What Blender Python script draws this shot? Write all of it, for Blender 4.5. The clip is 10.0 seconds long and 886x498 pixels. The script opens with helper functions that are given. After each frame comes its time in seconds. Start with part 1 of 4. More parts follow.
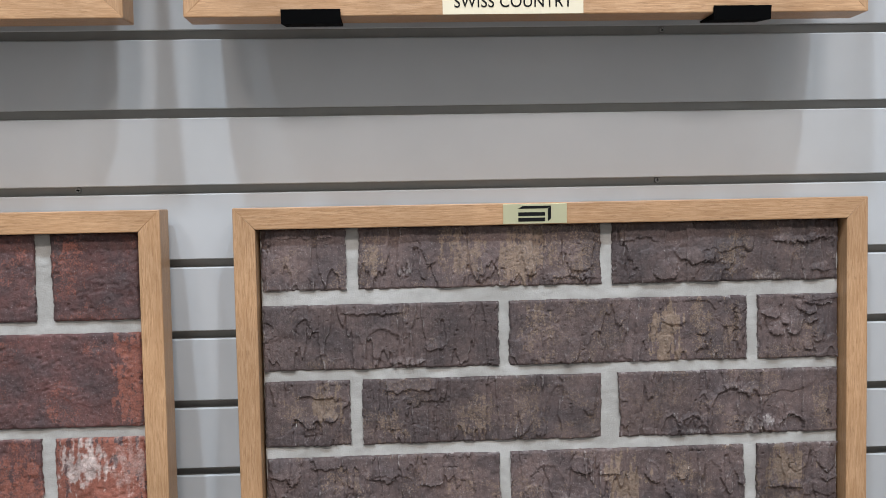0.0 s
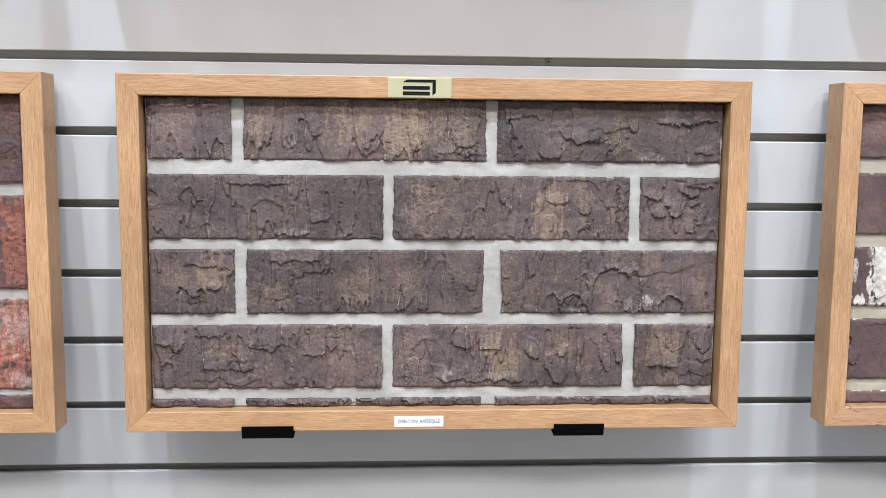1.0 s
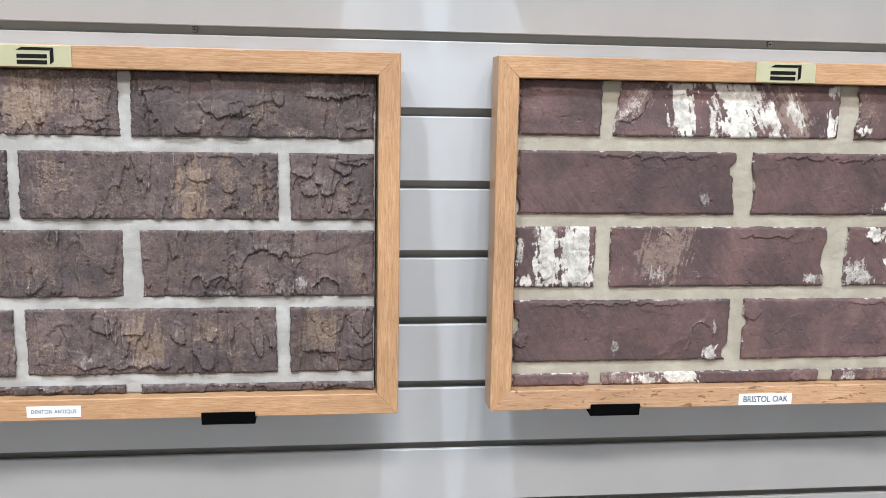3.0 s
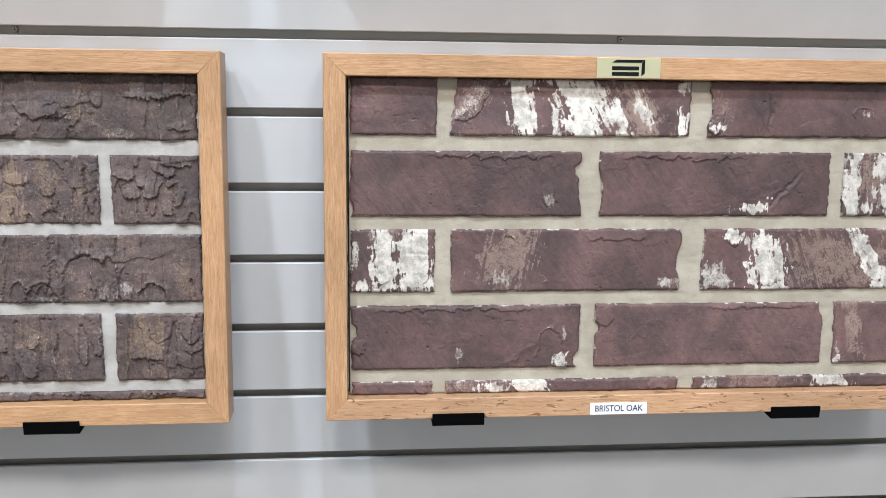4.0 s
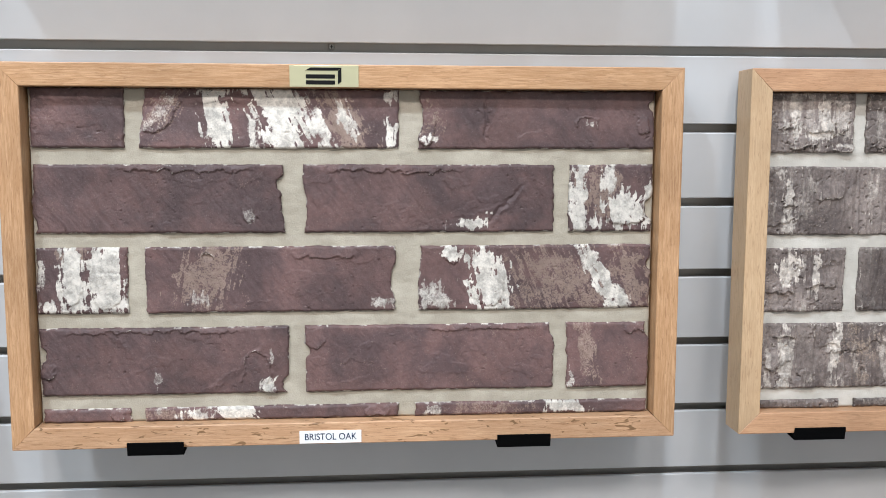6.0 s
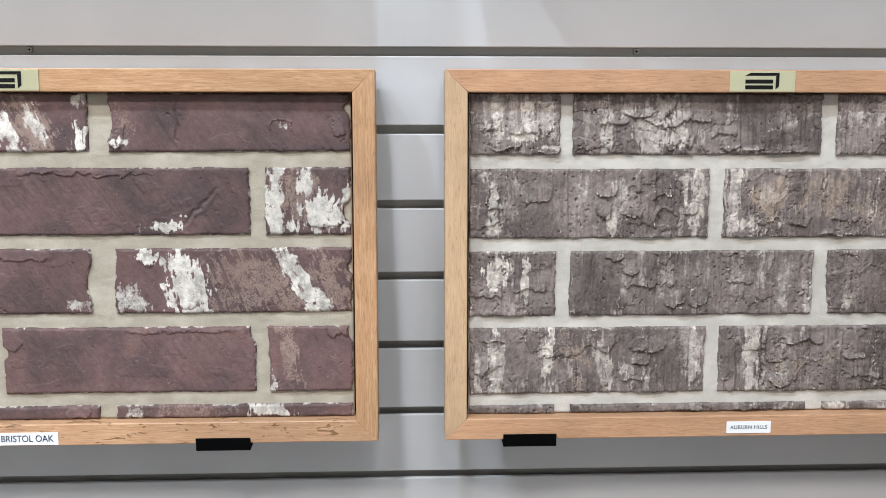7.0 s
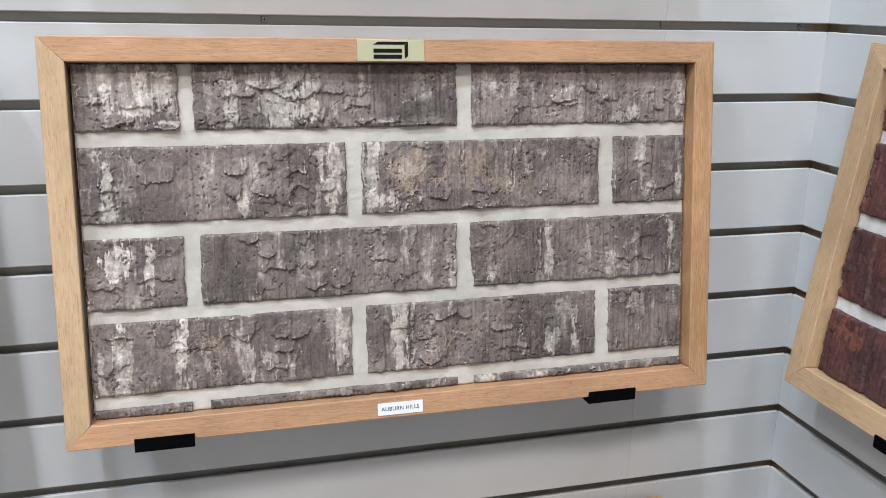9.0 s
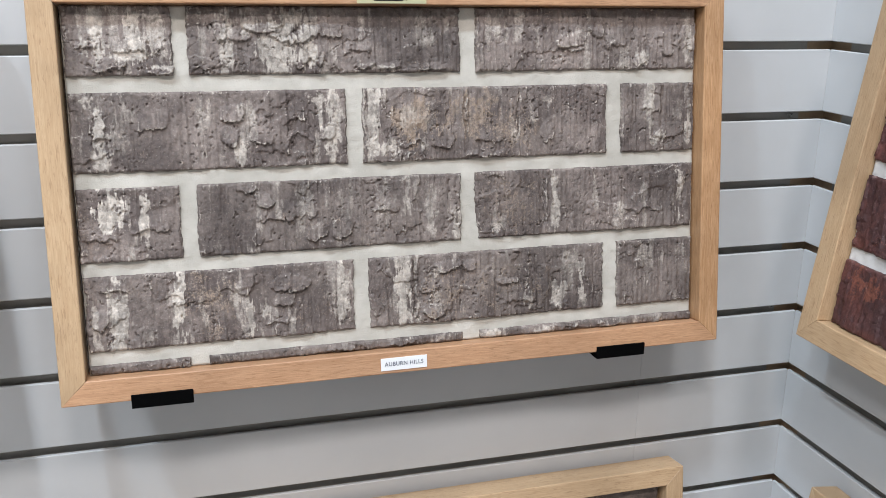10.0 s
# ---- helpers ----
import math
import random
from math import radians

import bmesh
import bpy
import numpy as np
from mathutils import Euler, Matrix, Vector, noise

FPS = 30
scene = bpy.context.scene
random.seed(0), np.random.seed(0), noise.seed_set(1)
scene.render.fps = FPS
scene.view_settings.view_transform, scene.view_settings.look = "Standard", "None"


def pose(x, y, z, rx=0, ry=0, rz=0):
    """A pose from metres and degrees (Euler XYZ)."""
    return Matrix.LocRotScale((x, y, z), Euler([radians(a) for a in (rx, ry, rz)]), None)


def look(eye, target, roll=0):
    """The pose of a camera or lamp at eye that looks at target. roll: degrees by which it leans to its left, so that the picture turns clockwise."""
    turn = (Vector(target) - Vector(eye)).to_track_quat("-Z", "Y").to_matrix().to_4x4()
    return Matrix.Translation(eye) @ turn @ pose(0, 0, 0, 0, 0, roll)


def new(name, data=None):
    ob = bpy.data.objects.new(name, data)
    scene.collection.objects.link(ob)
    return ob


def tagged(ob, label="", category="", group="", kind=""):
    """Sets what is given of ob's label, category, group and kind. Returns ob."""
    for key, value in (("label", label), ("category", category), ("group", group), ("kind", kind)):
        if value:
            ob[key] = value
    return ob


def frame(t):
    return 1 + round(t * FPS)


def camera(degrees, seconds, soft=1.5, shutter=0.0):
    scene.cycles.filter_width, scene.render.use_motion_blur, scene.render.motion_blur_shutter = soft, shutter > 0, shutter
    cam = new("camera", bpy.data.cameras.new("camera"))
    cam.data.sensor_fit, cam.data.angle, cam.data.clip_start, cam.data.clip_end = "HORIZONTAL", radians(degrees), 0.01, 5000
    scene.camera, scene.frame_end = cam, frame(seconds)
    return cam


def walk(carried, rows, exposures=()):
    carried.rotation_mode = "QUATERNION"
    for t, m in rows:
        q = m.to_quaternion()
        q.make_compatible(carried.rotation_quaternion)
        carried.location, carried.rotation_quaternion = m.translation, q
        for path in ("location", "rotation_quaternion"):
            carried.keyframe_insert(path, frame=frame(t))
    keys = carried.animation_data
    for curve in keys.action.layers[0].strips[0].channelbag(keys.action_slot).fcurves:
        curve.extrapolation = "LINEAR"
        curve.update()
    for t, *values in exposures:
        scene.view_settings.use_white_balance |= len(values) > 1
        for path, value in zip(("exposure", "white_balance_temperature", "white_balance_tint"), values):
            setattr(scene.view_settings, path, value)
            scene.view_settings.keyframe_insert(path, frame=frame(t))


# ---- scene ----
# ---- camera ----
cam = camera(51.8, 10.0, soft=0.5)
PATH = [
    (0, (0.109, -0.927, 1.570), (0.200, 1.034, 1.185), -0.7),
    (0.2, (0.144, -0.930, 1.550), (0.242, 1.016, 1.100), -0.1),
    (0.5, (0.183, -0.944, 1.520), (0.291, 0.994, 1.037), 0.2),
    (0.7, (0.175, -0.943, 1.508), (0.340, 0.984, 1.003), 1.0),
    (1, (0.213, -0.956, 1.503), (0.327, 0.976, 1.000), 1.0),
    (1.2, (0.206, -0.954, 1.496), (0.357, 0.978, 1.001), 1.2),
    (1.5, (0.234, -0.946, 1.503), (0.388, 0.981, 0.990), 1.2),
    (2, (0.317, -0.935, 1.498), (0.496, 0.987, 0.974), 1.5),
    (2.2, (0.366, -0.936, 1.493), (0.534, 0.989, 0.979), 1.5),
    (2.5, (0.405, -0.932, 1.495), (0.615, 0.984, 0.964), 1.6),
    (3, (0.515, -0.934, 1.506), (0.747, 0.972, 0.947), 1.9),
    (4.3, (0.768, -0.918, 1.494), (0.925, 1.004, 0.964), 1.1),
    (4.5, (0.812, -0.912, 1.490), (0.960, 1.016, 0.980), 1.1),
    (4.8, (0.858, -0.892, 1.486), (1.013, 1.034, 0.972), 1.1),
    (5, (0.887, -0.888, 1.480), (1.038, 1.044, 0.985), 0.9),
    (5.2, (0.913, -0.887, 1.480), (1.049, 1.047, 0.988), 0.7),
    (6.3, (1.091, -0.911, 1.495), (1.252, 1.018, 0.992), 0.8),
    (6.5, (1.170, -0.915, 1.505), (1.296, 1.011, 0.981), 0.7),
    (7, (1.335, -0.909, 1.501), (1.414, 1.020, 0.979), 0.3),
    (7.3, (1.382, -0.902, 1.491), (1.542, 1.029, 0.985), 0.8),
    (7.5, (1.394, -0.893, 1.500), (1.647, 1.021, 0.975), 1.5),
    (8, (1.444, -0.884, 1.504), (1.881, 0.997, 0.981), 2.2),
    (8.2, (1.459, -0.885, 1.501), (1.949, 0.985, 0.986), 2.2),
    (8.5, (1.477, -0.887, 1.502), (1.994, 0.973, 0.980), 1.9),
    (9, (1.484, -0.879, 1.481), (2.022, 0.970, 0.943), 1.3),
    (9.3, (1.488, -0.873, 1.475), (2.029, 0.971, 0.922), 1.0),
    (9.5, (1.486, -0.871, 1.467), (2.029, 0.974, 0.919), 0.9),
    (10, (1.484, -0.863, 1.445), (2.023, 0.975, 0.871), 0.9),
]
walk(cam, [(t, look(eye, target, roll)) for t, eye, target, roll in PATH], exposures=[(0.0, -0.45), (0.5, -0.08), (1.0, 0.08), (4.5, 0.0), (6.5, -0.04), (8.5, -0.03), (10.0, -0.02)])

# ---- world and lamps ----
world = bpy.data.worlds.new("world")
scene.world = world
world.use_nodes = True
world.node_tree.nodes["Background"].inputs["Color"].default_value = (0.6, 0.63, 0.68, 1)
world.node_tree.nodes["Background"].inputs["Strength"].default_value = 0.1

CEILING = 4.4


def ceiling_lamp(name, x, y, watts, colour, size_x, size_y):
    """An area lamp just under the ceiling, shining down."""
    data = bpy.data.lights.new(name, "AREA")
    data.shape, data.size, data.size_y = "RECTANGLE", size_x, size_y
    data.energy, data.color = watts, colour
    ob = new(name, data)
    ob.matrix_world = pose(x, y, CEILING - 0.06)
    return ob


COOL, WARM = (0.76, 0.90, 1.05), (1.01, 0.945, 0.93)
for lamp_x, watts in ((-1.75, 26), (-0.5, 78), (0.85, 60), (1.9, 14)):
    ceiling_lamp("lamp_row_near", lamp_x, -1.5, watts, COOL, 0.12, 0.22)
for lamp_x, watts in ((-1.5, 56), (0.35, 88), (1.65, 54)):
    ceiling_lamp("lamp_row_far", lamp_x, -2.9, watts, WARM, 0.5, 0.5)


# ---- materials ----
def node_material(name):
    m = bpy.data.materials.new(name)
    m.use_nodes = True
    return m, m.node_tree.nodes, m.node_tree.links, m.node_tree.nodes["Principled BSDF"]


def rgb(r, g, b):
    return (r, g, b, 1.0)


class Kit:
    """Short builder for node chains."""

    def __init__(self, name):
        self.m, self.n, self.l, self.out = node_material(name)
        self.co = self.n.new("ShaderNodeTexCoord")
        self.info = self.n.new("ShaderNodeObjectInfo")

    def coords(self, scale, offset=True):
        mp = self.n.new("ShaderNodeMapping")
        mp.inputs["Scale"].default_value = scale
        self.l.new(self.co.outputs["Object"], mp.inputs["Vector"])
        if offset:
            mul = self.n.new("ShaderNodeMath")
            mul.operation = "MULTIPLY"
            mul.inputs[1].default_value = 37.0
            self.l.new(self.info.outputs["Random"], mul.inputs[0])
            comb = self.n.new("ShaderNodeCombineXYZ")
            for k in range(3):
                self.l.new(mul.outputs[0], comb.inputs[k])
            self.l.new(comb.outputs[0], mp.inputs["Location"])
        return mp.outputs[0]

    def noise(self, scale, vec, detail=4.0, rough=0.55, distort=0.0):
        t = self.n.new("ShaderNodeTexNoise")
        t.inputs["Scale"].default_value = scale
        t.inputs["Detail"].default_value = detail
        t.inputs["Roughness"].default_value = rough
        t.inputs["Distortion"].default_value = distort
        self.l.new(vec, t.inputs["Vector"])
        return t.outputs["Fac"]

    def band(self, value, low, high, to_low=0.0, to_high=1.0):
        r = self.n.new("ShaderNodeMapRange")
        r.interpolation_type = "SMOOTHSTEP"
        for key, v in (("From Min", low), ("From Max", high), ("To Min", to_low), ("To Max", to_high)):
            r.inputs[key].default_value = v
        self.l.new(value, r.inputs["Value"])
        return r.outputs["Result"]

    def math(self, op, a, b):
        t = self.n.new("ShaderNodeMath")
        t.operation = op
        for k, v in enumerate((a, b)):
            if isinstance(v, (int, float)):
                t.inputs[k].default_value = v
            else:
                self.l.new(v, t.inputs[k])
        return t.outputs[0]

    def mix(self, fac, a, b):
        t = self.n.new("ShaderNodeMix")
        t.data_type = "RGBA"
        if isinstance(fac, (int, float)):
            t.inputs[0].default_value = fac
        else:
            self.l.new(fac, t.inputs[0])
        for k, v in ((6, a), (7, b)):
            if isinstance(v, tuple):
                t.inputs[k].default_value = v
            else:
                self.l.new(v, t.inputs[k])
        return t.outputs[2]

    def attr(self, name):
        t = self.n.new("ShaderNodeAttribute")
        t.attribute_name = name
        return t.outputs["Fac"]

    def brighten(self, colour, factor):
        t = self.n.new("ShaderNodeHueSaturation")
        self.l.new(factor, t.inputs["Value"])
        self.l.new(colour, t.inputs["Color"])
        return t.outputs["Color"]

    def bump(self, height, distance, strength=1.0):
        t = self.n.new("ShaderNodeBump")
        t.inputs["Distance"].default_value = distance
        t.inputs["Strength"].default_value = strength
        self.l.new(height, t.inputs["Height"])
        self.l.new(t.outputs["Normal"], self.out.inputs["Normal"])

    def done(self, colour, rough=0.6, metal=0.0, specular=0.5):
        if isinstance(colour, tuple):
            self.out.inputs["Base Color"].default_value = colour
        else:
            self.l.new(colour, self.out.inputs["Base Color"])
        if isinstance(rough, (int, float)):
            self.out.inputs["Roughness"].default_value = rough
        else:
            self.l.new(rough, self.out.inputs["Roughness"])
        self.out.inputs["Metallic"].default_value = metal
        self.out.inputs["Specular IOR Level"].default_value = specular
        return self.m


def brick_material(name, dark, light, tint, wash, bright=0.25, grain=0.6, cover=1.0, low=0.3, high=0.95, specks=0.3, mottle=0.3):
    """Fired clay: two clay tones in clouds, a tint and a lime wash (also painted edge highlights) where the brick
    carries them, sandy grain.
    """
    k = Kit(name)
    v = k.coords((1, 1, 1))
    cloud = k.noise(22, v, 5, 0.6, 0.4)
    fine = k.noise(420, v, 4, 0.7)
    mid = k.noise(95, v, 4, 0.65)
    c = k.mix(k.band(cloud, 0.36, 0.66), dark, light)
    sand = k.noise(650, v, 3, 0.75)
    t = k.math("ADD", k.attr("tint"), k.math("MULTIPLY", k.math("SUBTRACT", sand, 0.5), 2.4))
    t = k.math("ADD", t, k.math("MULTIPLY", k.math("SUBTRACT", mid, 0.5), 1.2))
    c = k.mix(k.band(t, 0.45, 0.95), c, tint)
    speck = k.band(k.noise(900, v, 2, 0.5), 0.64, 0.72)
    c = k.mix(k.math("MULTIPLY", speck, specks), c, wash)
    w = k.math("ADD", k.attr("wash"), k.math("MULTIPLY", k.math("SUBTRACT", mid, 0.5), 0.8))
    w = k.math("ADD", w, k.math("MULTIPLY", k.math("SUBTRACT", sand, 0.5), 0.7))
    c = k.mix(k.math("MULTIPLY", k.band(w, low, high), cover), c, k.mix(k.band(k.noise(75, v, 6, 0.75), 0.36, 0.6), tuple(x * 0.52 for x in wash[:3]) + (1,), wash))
    value = k.math("ADD", k.math("MULTIPLY", k.info.outputs["Random"], bright), 1.0 - bright / 2)
    value = k.math("MULTIPLY", value, k.band(k.noise(180, v, 5, 0.7), 0.25, 0.75, 1 - mottle, 1 + mottle))
    value = k.math("MULTIPLY", value, k.band(k.noise(14, k.coords((1, 1, 0.25)), 3, 0.5), 0.3, 0.7, 0.85, 1.15))
    c = k.brighten(c, value)
    k.bump(k.math("ADD", fine, k.math("MULTIPLY", mid, 0.8)), 0.0016, grain)
    return k.done(c, k.band(mid, 0.3, 0.7, 0.5, 0.8), 0.0, 0.45)


def mortar_material(name, colour, shade):
    k = Kit(name)
    v = k.coords((1, 1, 1))
    sand = k.noise(700, v, 3, 0.6)
    patch = k.noise(30, v, 5, 0.6)
    c = k.mix(k.band(patch, 0.35, 0.7), shade, colour)
    c = k.mix(k.math("MULTIPLY", k.band(sand, 0.6, 0.75), 0.3), c, shade)
    k.bump(k.math("ADD", sand, patch), 0.001, 0.5)
    return k.done(c, 0.9, 0.0, 0.2)


def oak_material(name, pale, deep, fleck=0.0):
    """Lacquered oak, the grain along the piece's own x axis."""
    k = Kit(name)
    v = k.coords((1, 1, 1))
    stretched = k.coords((0.06, 1, 1))
    grain = k.noise(900, stretched, 5, 0.7, 0.4)
    figure = k.noise(90, k.coords((0.12, 1, 1)), 3, 0.5, 1.0)
    cloud = k.noise(9, v, 3, 0.5)
    c = k.mix(k.band(grain, 0.35, 0.68), deep, pale)
    c = k.mix(k.math("MULTIPLY", k.band(figure, 0.45, 0.62), 0.4), c, deep)
    if fleck:
        dash = k.noise(150, k.coords((0.35, 1, 1.1)), 2, 0.5, 1.2)
        c = k.mix(k.math("MULTIPLY", k.band(dash, 0.62, 0.67), fleck), c, rgb(0.16, 0.085, 0.035))
    pore = k.noise(700, k.coords((0.11, 1, 1)), 3, 0.6, 0.6)
    c = k.mix(k.math("MULTIPLY", k.band(pore, 0.57, 0.66), 0.4), c, rgb(0.2, 0.10, 0.045))
    c = k.brighten(c, k.band(cloud, 0.3, 0.7, 0.88, 1.1))
    k.bump(grain, 0.0004, 0.35)
    return k.done(c, k.band(grain, 0.3, 0.7, 0.34, 0.48), 0.0, 0.45)


def laminate_material():
    k = Kit("white_laminate")
    v = k.coords((1, 1, 1), False)
    smear = k.noise(5, v, 4, 0.6)
    scuff = k.noise(60, k.coords((0.3, 1, 1), False), 4, 0.7)
    c = k.mix(k.band(smear, 0.3, 0.7), rgb(0.508, 0.522, 0.531), rgb(0.552, 0.566, 0.575))
    c = k.mix(k.math("MULTIPLY", k.band(scuff, 0.64, 0.8), 0.25), c, rgb(0.47, 0.465, 0.45))
    k.bump(k.noise(240, v, 2, 0.5), 0.0003, 0.12)
    return k.done(c, k.band(smear, 0.3, 0.7, 0.38, 0.5), 0.0, 0.35)


def plain_material(name, colour, rough, metal=0.0, vary=0.12, scale=40, specular=0.5):
    k = Kit(name)
    v = k.coords((1, 1, 1))
    n = k.noise(scale, v, 5, 0.6)
    c = k.mix(n, tuple(x * (1 - vary) for x in colour[:3]) + (1,), tuple(min(1, x * (1 + vary)) for x in colour[:3]) + (1,))
    k.bump(k.noise(scale * 8, v, 2, 0.5), 0.0002, 0.2)
    return k.done(c, rough, metal, specular)


LAMINATE = laminate_material()
INSERT = plain_material("groove_metal", rgb(0.33, 0.315, 0.29), 0.45, 0.55)
CORE = plain_material("fibreboard", rgb(0.42, 0.30, 0.20), 0.85, 0, 0.2, 90)
STEEL = plain_material("screw_steel", rgb(0.4, 0.39, 0.37), 0.35, 0.9)
BLACK = plain_material("black_paint", rgb(0.002, 0.002, 0.0022), 0.85, 0, 0.2, 60, 0.04)
BRASS = plain_material("plate_brass", rgb(0.58, 0.56, 0.36), 0.28, 0.5, 0.05, 20)
INK = plain_material("black_ink", rgb(0.006, 0.006, 0.006), 0.7, specular=0.15)
BLUE_INK = plain_material("blue_ink", rgb(0.015, 0.03, 0.07), 0.6)
PAPER = plain_material("white_label", rgb(0.78, 0.79, 0.80), 0.5, 0, 0.03)
CREAM = plain_material("cream_label", rgb(0.72, 0.64, 0.47), 0.5, 0, 0.04)
BOARD = plain_material("backing_board", rgb(0.05, 0.04, 0.03), 0.9)
PLASTER = plain_material("plaster", rgb(0.42, 0.42, 0.41), 0.9, 0, 0.05, 6)
CARPET = plain_material("carpet", rgb(0.20, 0.18, 0.16), 1.0, 0, 0.3, 120)

OAK = oak_material("oak", rgb(0.53, 0.325, 0.18), rgb(0.375, 0.207, 0.10))
OAK_FLECKED = oak_material("oak_flecked", rgb(0.55, 0.345, 0.205), rgb(0.42, 0.24, 0.13), 0.85)
OAK_YELLOW = oak_material("oak_yellow", rgb(0.53, 0.375, 0.23), rgb(0.44, 0.295, 0.17))
OAK_DARK = oak_material("oak_dark", rgb(0.52, 0.31, 0.18), rgb(0.40, 0.22, 0.12))

BROWN_CLAY = brick_material("brown_clay", rgb(0.070, 0.051, 0.050), rgb(0.116, 0.080, 0.073), rgb(0.185, 0.130, 0.095), rgb(0.42, 0.38, 0.36), 0.3, 0.6, specks=0.4)
PLUM_CLAY = brick_material("plum_clay", rgb(0.080, 0.050, 0.050), rgb(0.135, 0.077, 0.071), rgb(0.23, 0.165, 0.135), rgb(0.66, 0.62, 0.555), 0.25, 0.35, low=0.3, high=0.8, specks=0.1, mottle=0.14)
GREY_CLAY = brick_material("grey_clay", rgb(0.098, 0.077, 0.070), rgb(0.205, 0.168, 0.150), rgb(0.26, 0.20, 0.155), rgb(0.60, 0.54, 0.475), 0.2, 0.6, 0.78, 0.25, 0.95)
RED_CLAY = brick_material("red_clay", rgb(0.070, 0.042, 0.042), rgb(0.115, 0.05, 0.045), rgb(0.24, 0.085, 0.058), rgb(0.62, 0.53, 0.49), cover=0.8, low=0.15, high=1.15)
MAROON_CLAY = brick_material("maroon_clay", rgb(0.06, 0.025, 0.026), rgb(0.125, 0.042, 0.035), rgb(0.22, 0.075, 0.05), rgb(0.45, 0.33, 0.30))

MORTAR_GREY = mortar_material("mortar_grey", rgb(0.46, 0.445, 0.42), rgb(0.35, 0.335, 0.31))
MORTAR_BUFF = mortar_material("mortar_buff", rgb(0.44, 0.40, 0.325), rgb(0.35, 0.315, 0.25))
MORTAR_PALE = mortar_material("mortar_pale", rgb(0.56, 0.53, 0.475), rgb(0.46, 0.435, 0.385))
MORTAR_WHITE = mortar_material("mortar_white", rgb(0.68, 0.67, 0.65), rgb(0.52, 0.51, 0.5))


# ---- building helpers ----
def part(name, bm, material, parent, label=""):
    me = bpy.data.meshes.new(name)
    bm.to_mesh(me)
    bm.free()
    return mesh_part(name, me, material, parent, label)


def mesh_part(name, me, material, parent, label=""):
    if not me.materials:
        me.materials.append(material)
    ob = new(name, me)
    ob.parent = parent
    if label:
        tagged(ob, label)
    return ob


def box(x0, x1, y0, y1, z0, z1, bevel=0.0):
    bm = bmesh.new()
    bmesh.ops.create_cube(bm, size=1)
    for v in bm.verts:
        v.co = Vector((x0 if v.co.x < 0 else x1, y0 if v.co.y < 0 else y1, z0 if v.co.z < 0 else z1))
    if bevel:
        bmesh.ops.bevel(bm, geom=bm.edges[:], offset=bevel, segments=2, affect="EDGES", profile=0.6)
    return bm


def thing(name, m, label, category, group="", kind=""):
    ob = new(name)
    ob.empty_display_size = 0.05
    ob.matrix_world = m
    return tagged(ob, label, category, group, kind)


def lattice(ix, iy, seed):
    h = (ix * 374761393 + iy * 668265263 + seed * 974634721) & 0xFFFFFFFF
    h = ((h ^ (h >> 13)) * 1274126177) & 0xFFFFFFFF
    return ((h ^ (h >> 16)) & 0xFFFF) / 65535.0


def grid_noise(x, y, seed):
    """Smooth value noise, 0 to 1."""
    ix, iy = np.floor(x).astype(np.int64), np.floor(y).astype(np.int64)
    fx, fy = x - ix, y - iy
    fx, fy = fx * fx * fx * (fx * (6 * fx - 15) + 10), fy * fy * fy * (fy * (6 * fy - 15) + 10)
    a, b = lattice(ix, iy, seed), lattice(ix + 1, iy, seed)
    c, d = lattice(ix, iy + 1, seed), lattice(ix + 1, iy + 1, seed)
    return (a + (b - a) * fx) * (1 - fy) + (c + (d - c) * fx) * fy


def fbm(x, y, seed, octaves=4, gain=0.5):
    total, weight, amp = 0.0, 0.0, 1.0
    for k in range(octaves):
        total = total + amp * grid_noise(x * 2 ** k + 17.3 * k, y * 2 ** k - 9.1 * k, seed + 31 * k)
        weight += amp
        amp *= gain
    return total / weight


def ramp(x, low, high):
    t = np.clip((x - low) / (high - low), 0, 1)
    return t * t * (3 - 2 * t)


